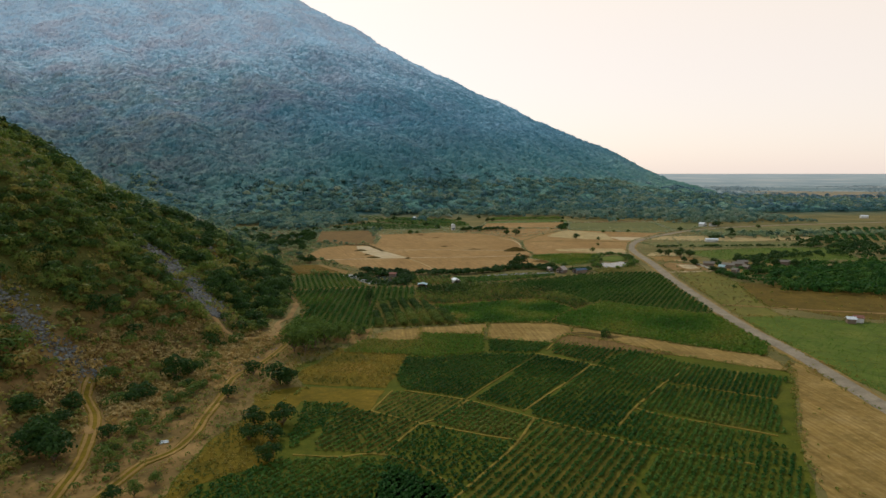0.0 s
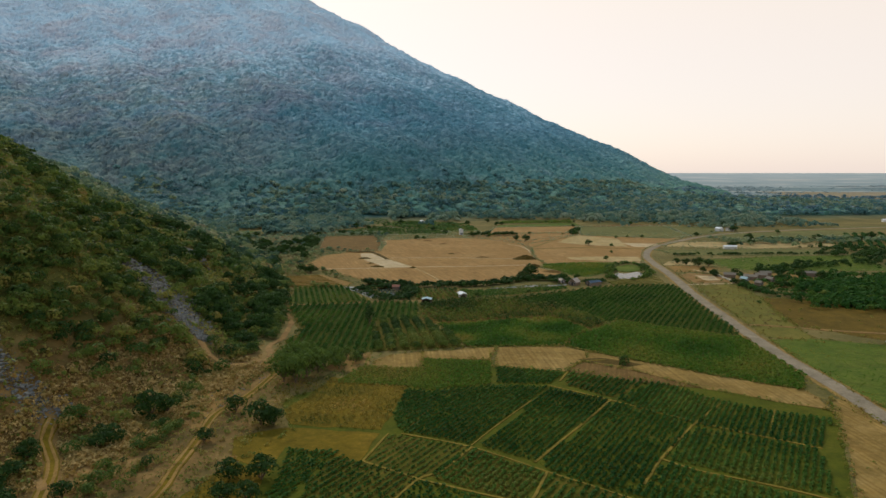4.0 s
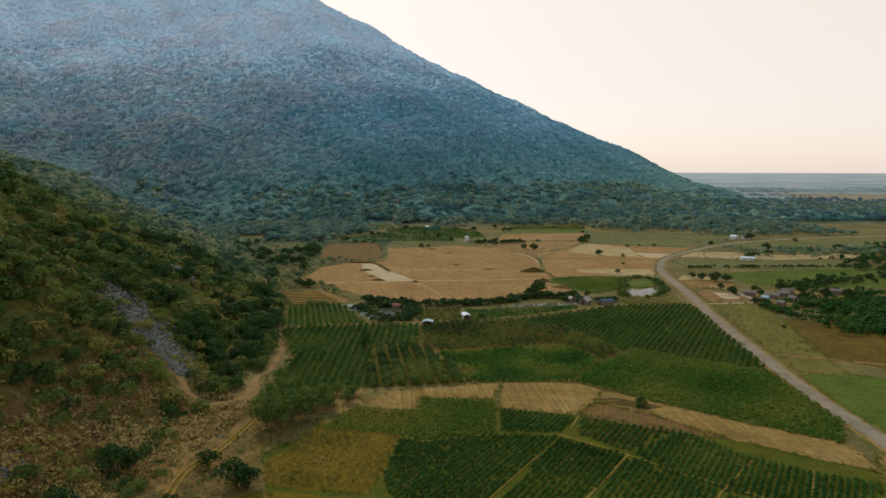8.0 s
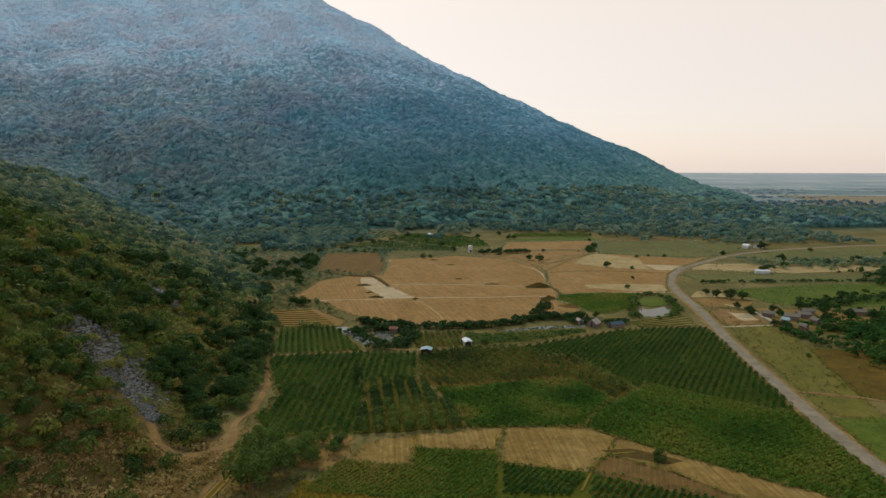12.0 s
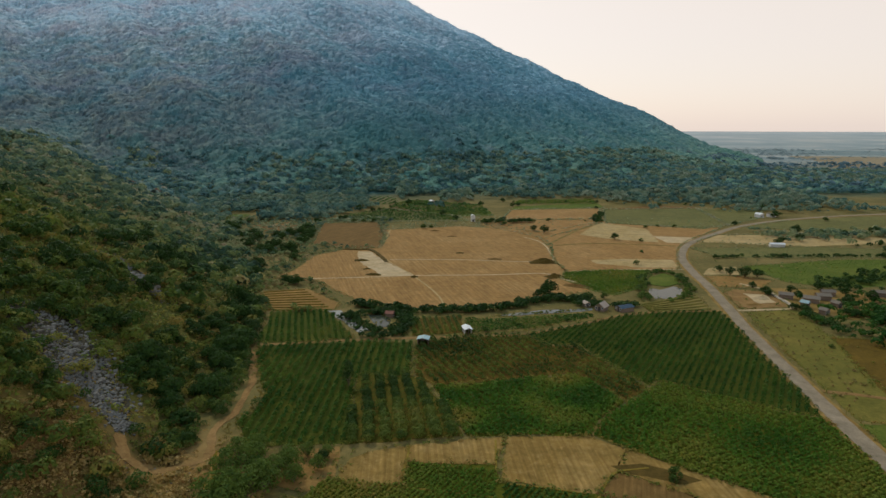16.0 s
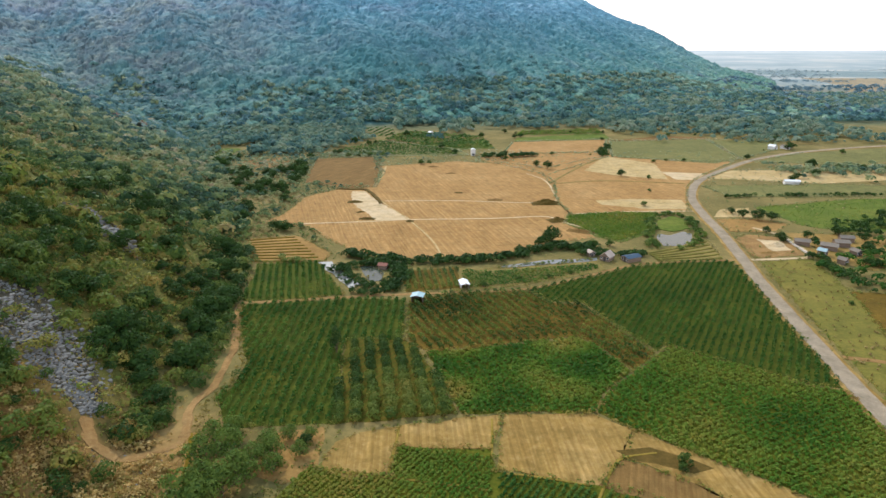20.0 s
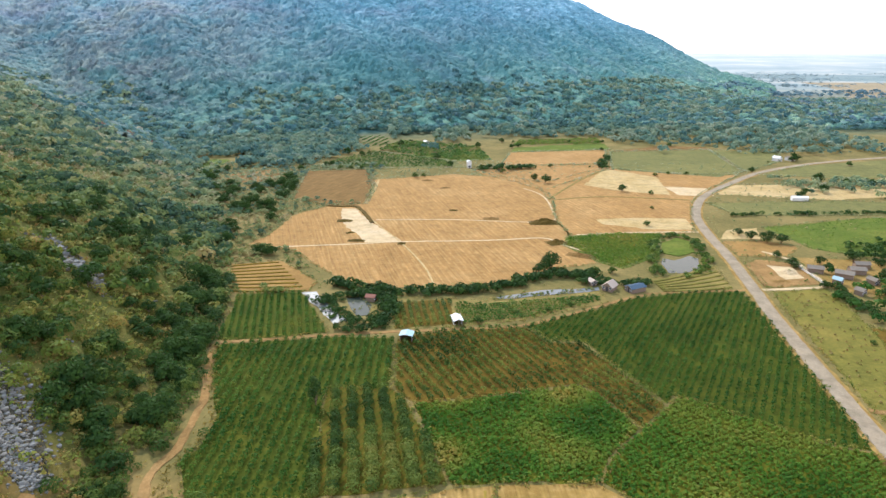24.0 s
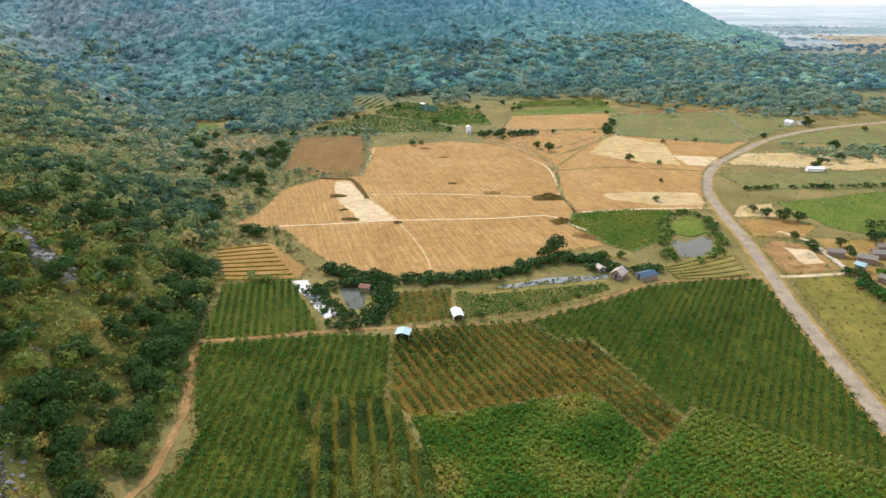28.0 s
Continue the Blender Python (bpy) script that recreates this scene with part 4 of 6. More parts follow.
def on_track(x, y, reach):
    """Whether places lie on one of the worn tracks."""
    best = np.full(np.shape(x), 1e9)
    for line in TRACKS:
        for (x1, y1), (x2, y2) in zip(line, line[1:]):
            t = np.clip(((x - x1) * (x2 - x1) + (y - y1) * (y2 - y1)) / ((x2 - x1) ** 2 + (y2 - y1) ** 2), 0, 1)
            best = np.minimum(best, np.hypot(x - x1 - t * (x2 - x1), y - y1 - t * (y2 - y1)))
    return best < reach


x, y = scatter(-560, -60, 60, 880, 74000)
g = foot_gap(x, y)
rocky = np.abs(y - np.interp(-x, [78, 92, 105, 120], [215, 226, 233, 240])) < np.interp(-x, [76, 82, 92, 108, 118], [0, 4, 9, 9, 0])
rocky |= np.abs(y - np.interp(-x, [88, 98, 110, 125], [156, 156, 159, 164])) < np.interp(-x, [86, 90, 110, 128], [0, 3.5, 3.5, 0])
rocky |= np.abs(y - np.interp(-x, [108, 140], [299, 314])) < np.interp(-x, [106, 112, 130, 140], [0, 4, 4, 0])
rocky |= (np.hypot(x + 100.8, y - 264) < 4) | (np.hypot(x + 98.8, y - 308) < 3)
rusty = (y > 128) & (y < np.interp(-x, [60, 80, 105, 130], [214, 209, 212, 222])) & (g < np.interp(y, [128, 160, 200, 222], [8, 16, 24, 30]))
keep = (g > -2) & ~on_track(x, y, 3.0) & ~(rusty & (RNG.random(len(x)) < 0.35)) & ~(rocky & (RNG.random(len(x)) < 0.78)) & (x > -0.76 * y - 25) & (RNG.random(len(x)) < np.clip(1.35 - y / 800, 0.3, 1))
x, y, g = x[keep], y[keep], g[keep]
# thick clumps of dark bushes with open straw coloured grass between
clump = 0.55 * patchy(x, y, 9, 1.0) + 0.45 * patchy(x, y, 27, 4.0) + RNG.normal(size=len(x)) * 0.06
woody = RNG.random(len(x)) < np.clip((clump - 0.34) * 3.0, 0.12, 0.85) * 0.68
dry = 0.42 + 0.5 * patchy(x, y, 38, 2.0) - 0.25 + RNG.normal(size=len(x)) * 0.12
ground_tint = np.clip(dry + 0.06, 0.3, 0.85)
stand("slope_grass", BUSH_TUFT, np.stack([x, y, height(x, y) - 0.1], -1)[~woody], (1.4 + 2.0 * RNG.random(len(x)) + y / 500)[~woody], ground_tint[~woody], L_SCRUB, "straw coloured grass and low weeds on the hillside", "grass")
x, y, dry, clump = x[woody], y[woody], dry[woody], clump[woody]
size = 1.5 + (2.2 + 5.0 * np.clip(clump - 0.35, 0, 0.4)) * RNG.random(len(x)) ** 1.4 + 2.6 * (RNG.random(len(x)) < 0.06) + y / 330
# tint also rises with y: haze put into the far bushes' colour
tint = np.clip(0.42 * dry + 0.03 + 0.1 * np.clip((y - 300) / 300, 0, 1) - 0.5 * (clump - 0.5) + RNG.normal(size=len(x)) * 0.1 + 0.34 * (RNG.random(len(x)) < 0.28), 0, 0.8)
near = (y < 300) & (x > -170)
for m, balls in ((near, BUSH_NEAR), (~near, BUSH_SCRUB)):
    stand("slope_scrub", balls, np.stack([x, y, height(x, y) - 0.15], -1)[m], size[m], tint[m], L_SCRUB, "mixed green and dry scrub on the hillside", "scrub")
# fine dry grass between the near bushes
x, y = scatter(-165, -66, 100, 310, 13500)
keep = (foot_gap(x, y) > -3) & ~on_track(x, y, 2.0)
x, y = x[keep], y[keep]
stand("slope_grass", BUSH_TUFT, np.stack([x, y, height(x, y) - 0.05], -1), 0.6 + 1.1 * RNG.random(len(x)) ** 2, np.clip(0.3 + 0.55 * patchy(x, y, 11, 2.0) + RNG.normal(size=len(x)) * 0.14, 0.05, 0.9), L_SCRUB, "fine dry grass and weeds between bushes on the slope", "grass")
# rust and straw coloured grass on the open ground at the slope's foot
x, y = scatter(-125, -56, 128, 222, 19000)
g = foot_gap(x, y)
keep = (g > -14) & ~on_track(x, y, 2.2) & (y < np.interp(-x, [60, 80, 105, 130], [214, 210, 213, 222])) & (g < np.interp(y, [128, 160, 200, 222], [9, 18, 26, 32])) & (patchy(x, y, 4, 2.0) + 0.15 * RNG.normal(size=len(x)) > 0.4) & (np.abs(x - np.interp(y, [128, 131, 153, 167, 179, 201], [-54, -54, -56, -57.5, -54, -52])) > 2)
x, y = x[keep], y[keep]
stand("rust_grass", BUSH_TUFT, np.stack([x, y, height(x, y) - 0.03], -1), 0.8 + 1.6 * RNG.random(len(x)) ** 2, np.clip(0.68 + 0.5 * patchy(x, y, 8, 5.0) - 0.2 + RNG.normal(size=len(x)) * 0.14, 0.15, 0.98), L_RUST, "rust and straw coloured dry grass at the slope's foot", "grass")
# a patch of reddish dry brush below the mountain
x, y = RNG.normal(-296, 13, 90), RNG.normal(668, 10, 90)
stand("red_brush", BUSH_SCRUB, np.stack([x, y, height(x, y) + 0.5], -1), 3.5 + 3.0 * RNG.random(len(x)), np.clip(0.3 + 0.2 * RNG.normal(size=len(x)), 0, 0.8), L_RED, "reddish dry brush below the mountain", "brush")
# a thick stand of tall bushes over the upper scree
x, y = scatter(-150, -88, 172, 262, 900)
keep = (foot_gap(x, y) > 12) & (patchy(x, y, 13, 6.0) + 0.15 * RNG.normal(size=len(x)) > 0.46) & ~((np.abs(y - np.interp(-x, [78, 92, 105], [215, 226, 233])) < 11) & (x > -112))
x, y = x[keep], y[keep]
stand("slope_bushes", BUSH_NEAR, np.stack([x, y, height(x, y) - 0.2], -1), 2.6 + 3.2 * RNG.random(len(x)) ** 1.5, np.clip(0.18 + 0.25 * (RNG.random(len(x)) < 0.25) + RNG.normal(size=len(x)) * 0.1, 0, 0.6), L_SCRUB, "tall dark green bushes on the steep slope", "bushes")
# single round trees over the scrub
x, y = scatter(-420, -75, 200, 860, 2600)
keep = (foot_gap(x, y) > 0) & (x > -0.76 * y) & (patchy(x, y, 24, 3.0) + 0.12 * RNG.normal(size=len(x)) > 0.52) & ~((y < 245) & (x > -125))
x, y = x[keep], y[keep]
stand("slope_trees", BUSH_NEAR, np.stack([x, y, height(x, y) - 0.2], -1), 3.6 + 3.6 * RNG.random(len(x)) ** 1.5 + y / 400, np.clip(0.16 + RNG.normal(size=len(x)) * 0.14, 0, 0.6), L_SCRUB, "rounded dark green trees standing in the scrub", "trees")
# the mountain's woods: one closed canopy of crowns
def crowns(x, y, cell=8.5):
    """Canopy height over the ground and each crown's own shade, from crowns set in a jittered net."""
    gi, gj = np.floor(x / cell), np.floor(y / cell)
    best, shade = np.full(x.shape, -9.0), np.zeros(x.shape)

    def rnd(i, j, k):
        v = np.sin(i * 127.1 + j * 311.7 + k * 74.7) * 43758.5453
        return v - np.floor(v)

    for di in (-1, 0, 1):
        for dj in (-1, 0, 1):
            i, j = gi + di, gj + dj
            cx, cy = (i + 0.1 + 0.8 * rnd(i, j, 1)) * cell, (j + 0.1 + 0.8 * rnd(i, j, 2)) * cell
            r = cell * (0.45 + 0.4 * rnd(i, j, 3))
            d2 = ((x - cx) ** 2 + (y - cy) ** 2) / r**2
            h = np.where(d2 < 1, 2.2 + (0.5 + 0.4 * rnd(i, j, 4)) * r * np.sqrt(np.maximum(1 - d2, 0)), -9)
            shade = np.where(h > best, rnd(i, j, 5), shade)
            best = np.maximum(best, h)
    return np.where(best < 0, 0.6, best), shade


def canopy():
    us = np.linspace(-0.86, 0.74, 620)
    ys = 640 * np.exp(np.arange(0, 1.2, 0.0029))
    u, y = np.meshgrid(us, ys)
    x = u * y
    z = height(x, y)
    wx = x + 1.6 * np.sin(y * 0.7 + x * 0.31) + RNG.uniform(-1.3, 1.3, x.shape)
    wy = y + 1.6 * np.sin(x * 0.6 - y * 0.27) + RNG.uniform(-1.3, 1.3, x.shape)
    over, shade = crowns(wx, wy, 6.5)
    tall, tall_shade = crowns(wx + 400, wy + 90, 11.0)
    tall = np.where(tall_shade > 0.72, tall, 0)
    shade = np.where(tall > over, tall_shade * 0.9, shade)
    over = np.maximum(over, tall)
    wooded = ((z > 2.5) & (foot_gap(x, y) < 60)) | ((z > 20) & (y > 680))
    for poly in ([(-118, 806), (-76, 810), (-58, 708), (-100, 708)], [(-72, 790), (-28, 804), (-20, 726), (-57, 708)]):
        wooded &= ~inside(poly, x, y)
    wooded &= ~((foot_gap(x, y) > -5) & (y < 700 + 45 * np.sin(x / 37) + 25 * np.sin(x / 11)) & (x < -200))
    over = np.where(wooded, 0.85 * over + RNG.uniform(-0.5, 0.5, x.shape), -6.0)
    # tint pales upwards and to both sides, haze put into the crowns' colour
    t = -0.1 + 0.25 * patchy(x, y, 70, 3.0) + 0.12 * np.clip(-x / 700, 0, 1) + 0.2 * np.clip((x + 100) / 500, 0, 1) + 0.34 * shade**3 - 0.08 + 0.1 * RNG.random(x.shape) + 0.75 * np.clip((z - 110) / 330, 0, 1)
    w, h = len(us), len(ys)
    k = (np.arange(h - 1)[:, None] * w + np.arange(w - 1)).reshape(-1, 1)
    me = bpy.data.meshes.new("mountain_woods")
    me.from_pydata(np.stack([x, y, z + over], -1).reshape(-1, 3).tolist(), [], (k + np.array([0, 1, w + 1, w])).tolist())
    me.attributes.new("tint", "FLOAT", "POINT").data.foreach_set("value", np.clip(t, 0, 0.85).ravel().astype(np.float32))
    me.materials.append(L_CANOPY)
    return tagged(new("mountain_woods", me), "woods covering the mountain, blue haze in their colour", "woods", kind="stuff")


canopy()
CLEARINGS = [[(-115, 803), (-78, 806), (-60, 712), (-97, 712)], [(-69, 786), (-30, 800), (-22, 730), (-55, 712)], [(45, 690), (148, 705), (150, 792), (58, 772)], [(-215, 650), (-178, 655), (-175, 560), (-200, 555)]]


def cleared(x, y):
    hit = np.zeros(np.shape(x), bool)
    for poly in CLEARINGS:
        hit |= inside(poly, x, y)
    return hit


# dark woods along the mountain's foot and across the plain to the east
x, y = scatter(-260, 900, 590, 1250, 17500)
z = height(x, y)
west = (x < -120) & (foot_gap(x, y) < 25) & (y < 820) & (z < 12)
east = (y > 775 - 0.12 * x + 22 * np.sin(x / 60) + 14 * np.sin(x / 17) + 22 * RNG.normal(size=len(x))) & (x > -260) & (y < 1250) & ~((x > 395) & (y < 880))
west &= RNG.random(len(x)) < 0.8
keep = ~cleared(x, y) & ((west & (y > 590 + 0.2 * x) & (RNG.random(len(x)) < 0.6) & ~((x > -215) & (x < -125) & (y < 600))) | (east & (z < 40)))
x, y, z = x[keep], y[keep], z[keep]
# tint rises eastwards, haze put into the colour there
t = 0.02 + 0.55 * patchy(x, y, 30, 2.0) + RNG.normal(size=len(x)) * 0.18 + 0.2 * (RNG.random(len(x)) < 0.15) + 0.22 * np.clip(x / 450, 0, 1)
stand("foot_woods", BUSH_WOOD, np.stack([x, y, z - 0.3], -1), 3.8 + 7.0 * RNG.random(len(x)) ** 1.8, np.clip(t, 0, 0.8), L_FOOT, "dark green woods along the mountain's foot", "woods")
# dark trees filling the corner between slope and mountain
x, y = scatter(-330, -60, 560, 900, 4200)
z = height(x, y)
keep = (z < 14) & ~cleared(x, y) & (foot_gap(x, y) < 40) & (y > np.interp(x, [-330, -215, -120, -90, -60], [560, 600, 622, 690, 765])) & ~inside([(-75, 690), (-60, 760), (20, 720), (30, 650), (-2, 642)], x, y)
x, y, z = x[keep], y[keep], z[keep]
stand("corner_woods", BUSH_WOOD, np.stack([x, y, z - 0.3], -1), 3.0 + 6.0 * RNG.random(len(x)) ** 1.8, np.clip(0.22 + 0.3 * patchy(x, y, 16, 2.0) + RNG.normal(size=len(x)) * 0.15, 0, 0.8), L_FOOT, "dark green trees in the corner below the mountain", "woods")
# single crowns over the mountain's lower slopes
x, y = scatter(-760, 760, 640, 1130, 13000)
z = height(x, y)
keep = (z > 2) & (z < 75) & ~cleared(x, y) & (foot_gap(x, y) < 120) & (np.abs(x) < 0.78 * y) & (RNG.random(len(x)) < np.clip(0.9 - z / 75, 0, 1))
x, y, z = x[keep], y[keep], z[keep]
t = 0.02 + 0.5 * patchy(x, y, 45, 3.0) + RNG.normal(size=len(x)) * 0.15
stand("lower_woods", BUSH_WOOD, np.stack([x, y, z + 0.3], -1), 4.0 + 6.0 * RNG.random(len(x)) ** 1.8, np.clip(t, 0, 0.85), L_LOWER, "woods on the mountain's lower slopes, blue haze in their colour", "woods")
# thin mixed woods between the foot of the mountain and the road
x, y = scatter(225, 560, 655, 900, 1500)
keep = (y > np.interp(x, [225, 258, 293, 328, 368, 560], [745, 682, 684, 688, 680, 735])) & (patchy(x, y, 22, 2.0) + 0.2 * RNG.normal(size=len(x)) > 0.42) & ~((x > 420) & (y < 860))
x, y = x[keep], y[keep]
stand("roadside_woods", BUSH_WOOD, np.stack([x, y, height(x, y) - 0.3], -1), 2.5 + 5.0 * RNG.random(len(x)) ** 1.8, np.clip(0.4 + 0.18 * RNG.normal(size=len(x)), 0, 0.85), L_FOOT, "thin olive green woods beside the far road", "woods")
# far woods of the plain
x, y = scatter(420, 1500, 880, 1500, 7000)
keep = (patchy(x, y * 1.6, 60, 1.0) + 0.12 * RNG.normal(size=len(x)) > 0.44 + 0.2 * (y > 1230)) & (height(x, y) < 40) & (x < 0.8 * y) & ~((x > 395) & (y < 880))
x, y = x[keep], y[keep]
stand("plain_woods", BUSH_FAR, np.stack([x, y, height(x, y) - 0.5], -1), 5 + 6 * RNG.random(len(x)), np.clip(0.35 + RNG.normal(size=len(x)) * 0.18, 0, 0.8), L_HAZED, "far hazy woods on the plain", "woods")
# tree belts far out on the plain
x, y = scatter(480, 2100, 1500, 2500, 5200)
keep = (x < 0.82 * y) & (x > 0.25 * y) & (patchy(x * 0.4, y, 48, 2.0) + 0.08 * RNG.normal(size=len(x)) > 0.62)
x, y = x[keep], y[keep]
# tint pales with distance, haze put into the colour
stand("plain_woods", [ball[:48] for ball in BUSH_FAR], np.stack([x, y, height(x, y) - 0.5], -1), 6 + 6 * RNG.random(len(x)), np.clip(0.05 + (y - 1500) / 1400 + RNG.normal(size=len(x)) * 0.15, 0, 0.95), L_HAZED_BELT, "far tree belts on the plain, blue haze in their colour", "woods", tall=np.full(len(x), 0.55))
# weeds and low bushes on all the ground that is not farmed
x, y = scatter(-240, 240, 60, 640, 16000)
free = (foot_gap(x, y) < 1) & ~on_track(x, y, 1.8) & ((x < 60) | (RNG.random(len(x)) < 0.25)) & (np.abs(x - np.interp(y, [40, 187, 231, 317, 392, 461, 520, 600], [99, 110, 111, 120, 131, 140, 166, 236])) > 6)
for poly in (NEAR_PLOTS, DIRT_A, DIRT_B, DIRT_C, DIRT_D, DIRT_E, [(66, 60), (104, 182), (112, 60)], [(131, 347), (155, 352), (132, 235), (117, 243)], [(116, 240), (134, 240), (260, 120), (112, 100)], ORCH_A, ORCH_B, STRIPS, BROWN, DENSE, BEANS, BEANS_EAST, DRY, [(60, 420), (126, 431), (165, 527), (214, 588), (120, 612), (64, 530)], [(-103, 501), (-117, 591), (-72, 602), (-54, 488)], [(-98, 371), (-75, 378), (-52, 352), (-84, 338)]):
    free &= ~inside(poly, x, y)
x, y = x[free], y[free]
stand("valley_weeds", BUSH_TUFT, np.stack([x, y, np.zeros(len(x))], -1), 0.6 + 1.2 * RNG.random(len(x)) ** 3 + y / 900, np.clip(0.2 + 0.6 * patchy(x, y, 17, 5.0) + RNG.normal(size=len(x)) * 0.12, 0, 0.8), L_SCRUB, "weeds and low bushes on rough ground", "weeds")
# dry weeds over the rust coloured earth along the tracks
x, y = scatter(-98, -44, 95, 222, 6500)
keep = (foot_gap(x, y) < 6) & ~on_track(x, y, 2.0) & (patchy(x, y, 6, 3.0) + 0.2 * RNG.normal(size=len(x)) > 0.42) & (np.abs(x - np.interp(y, [95, 112, 120, 131, 153, 167, 179, 201], [-61, -59, -55, -54, -56, -57.5, -54, -52])) > 1.6) & ~inside(NEAR_PLOTS, x, y)
x, y = x[keep], y[keep]
stand("track_weeds", BUSH_TUFT, np.stack([x, y, height(x, y)], -1), 0.5 + 1.3 * RNG.random(len(x)) ** 2.5, np.clip(0.35 + 0.5 * patchy(x, y, 10, 1.0) + RNG.normal(size=len(x)) * 0.2, 0, 0.95), L_SCRUB, "dry brown and green weeds on rust coloured earth", "weeds")
# weeds along the edges of the fields
ex, ey = [], []
for (x1, y1), (x2, y2) in EDGES:
    if max(y1, y2) < 720 and max(x1, x2) < 320:
        n = max(1, int(math.hypot(x2 - x1, y2 - y1) / 1.1))
        u = RNG.random(n)
        ex.append(x1 + (x2 - x1) * u + RNG.normal(size=n) * 0.5)
        ey.append(y1 + (y2 - y1) * u + RNG.normal(size=n) * 0.5)
x, y = np.concatenate(ex), np.concatenate(ey)
stand("edge_weeds", BUSH_TUFT, np.stack([x, y, np.full(len(x), 0.03)], -1), 0.5 + 0.9 * RNG.random(len(x)) ** 2 + y / 900, np.clip(0.35 + 0.4 * patchy(x, y, 13, 2.0) + RNG.normal(size=len(x)) * 0.12, 0, 0.8), L_SCRUB, "weeds along field edges", "weeds")
x, y = scatter(-215, -60, 325, 625, 5200)
keep = (foot_gap(x, y) < 1) & ~inside(DRY, x, y) & ~inside(ORCH_B, x, y) & ~inside([(-103, 501), (-117, 591), (-72, 602), (-54, 488)], x, y) & ~inside([(-98, 371), (-75, 378), (-52, 352), (-84, 338)], x, y)
x, y = x[keep], y[keep]
stand("rough_bushes", BUSH_SCRUB, np.stack([x, y, np.zeros(len(x))], -1), 0.9 + 2.6 * RNG.random(len(x)) ** 3, np.clip(0.05 + 0.65 * patchy(x, y, 15, 2.0) + RNG.normal(size=len(x)) * 0.14, 0, 0.8), L_SCRUB, "green bushes and dry grass on the rough ground by the slope", "scrub")
crop("pasture_tufts", [(170, 443), (236, 463), (298, 468), (268, 402), (194, 396), (178, 406)], 20, 2.0, 1.8, 0.8, BUSH_TUFT, L_BEAN, "rough tufts in the pasture", "grass", 0.4, 0.6, jitter=1.0, gaps=0.3)

# ---- things: trees, sheds and houses ----
def part(name, bm, material, parent, label=""):
    """Link a bmesh as one mesh under a thing or a part."""
    me = bpy.data.meshes.new(name)
    bm.to_mesh(me)
    bm.free()
    me.materials.append(material)
    ob = new(name, me)
    ob.parent = parent
    return tagged(ob, label)


def leaf_part(name, verts, tints, material, parent, label=""):
    ob = stand(name, [np.zeros((4, 3))], [(0, 0, 0)], [1], [0], material, "", "", kind="")
    me = bpy.data.meshes.new(name)
    q = len(verts) // 4
    me.from_pydata(verts.tolist(), [], np.arange(q * 4).reshape(-1, 4).tolist())
    me.attributes.new("tint", "FLOAT", "POINT").data.foreach_set("value", np.asarray(tints, np.float32))
    me.materials.append(material)
    old, ob.data = ob.data, me
    bpy.data.meshes.remove(old)
    ob.parent = parent
    return tagged(ob, label)


def limb(bm, a, b, ra, rb, sides=6):
    """A tapered round piece from a to b."""
    a, b = Vector(a), Vector(b)
    turn = (b - a).to_track_quat("Z", "Y")
    rings = []
    for at, r in ((a, ra), (a.lerp(b, 0.5) + Vector((0.04, -0.03, 0)) * (b - a).length, (ra + rb) / 2), (b, rb)):
        rings.append([bm.verts.new(at + turn @ Vector((r * math.cos(k * 6.283 / sides), r * math.sin(k * 6.283 / sides), 0))) for k in range(sides)])
    for low, high in zip(rings, rings[1:]):
        for k in range(sides):
            bm.faces.new((low[k], low[(k + 1) % sides], high[(k + 1) % sides], high[k]))
    bm.faces.new(rings[-1])
    bm.faces.new(rings[0][::-1])


def make_tree(label, tall, radius, seed, tint, bole=0.28, leaves=300, leaf=0.42, lobes=7, material=None):
    """A tree: tapered trunk, limbs, and a crown of lobes of small leaf sprays."""
    rng = random.Random(seed)
    base = new("tree")
    bm = bmesh.new()
    limb(bm, (0, 0, -0.3), (0.1 * radius, 0, tall * (bole + 0.2)), 0.05 * radius + 0.06, 0.03 * radius + 0.03)
    part("trunk", bm, M_BARK, base)
    verts, tints = [], []
    for k in range(lobes):
        a = k * 2.4 + rng.uniform(-0.4, 0.4)
        out = radius * (0.0 if k == 0 else rng.uniform(0.35, 0.68))
        cz = tall * (bole + (1 - bole) * (0.72 if k == 0 else rng.uniform(0.25, 0.6)))
        lr = radius * rng.uniform(0.42, 0.62)
        lz = (1 - bole) * tall * rng.uniform(0.4, 0.58)
        mid = (out * math.cos(a), out * math.sin(a), cz)
        ball = leaf_ball(leaves // lobes, lr, lz, leaf * radius / 3, seed * 10 + k, 0.75, loose=0.32) + (mid[0], mid[1], cz - lz / 2)
        verts.append(ball)
        tints.append(np.full(len(ball), min(max(tint + rng.uniform(-0.12, 0.12), 0), 0.8)))
        if k:
            bm = bmesh.new()
            limb(bm, (0.05 * radius, 0, tall * bole * 0.9), mid, 0.025 * radius + 0.03, 0.012 * radius + 0.015, 5)
            part("limb", bm, M_BARK, base)
    leaf_part("crown", np.concatenate(verts), np.concatenate(tints), material or L_TREE, base)
    return tagged(base, label, "tree")


def box(bm, x0, x1, y0, y1, z0, z1):
    v = [bm.verts.new((x, y, z)) for z in (z0, z1) for x, y in ((x0, y0), (x1, y0), (x1, y1), (x0, y1))]
    for f in ((3, 2, 1, 0), (4, 5, 6, 7), (0, 1, 5, 4), (1, 2, 6, 5), (2, 3, 7, 6), (3, 0, 4, 7)):
        bm.faces.new([v[k] for k in f])


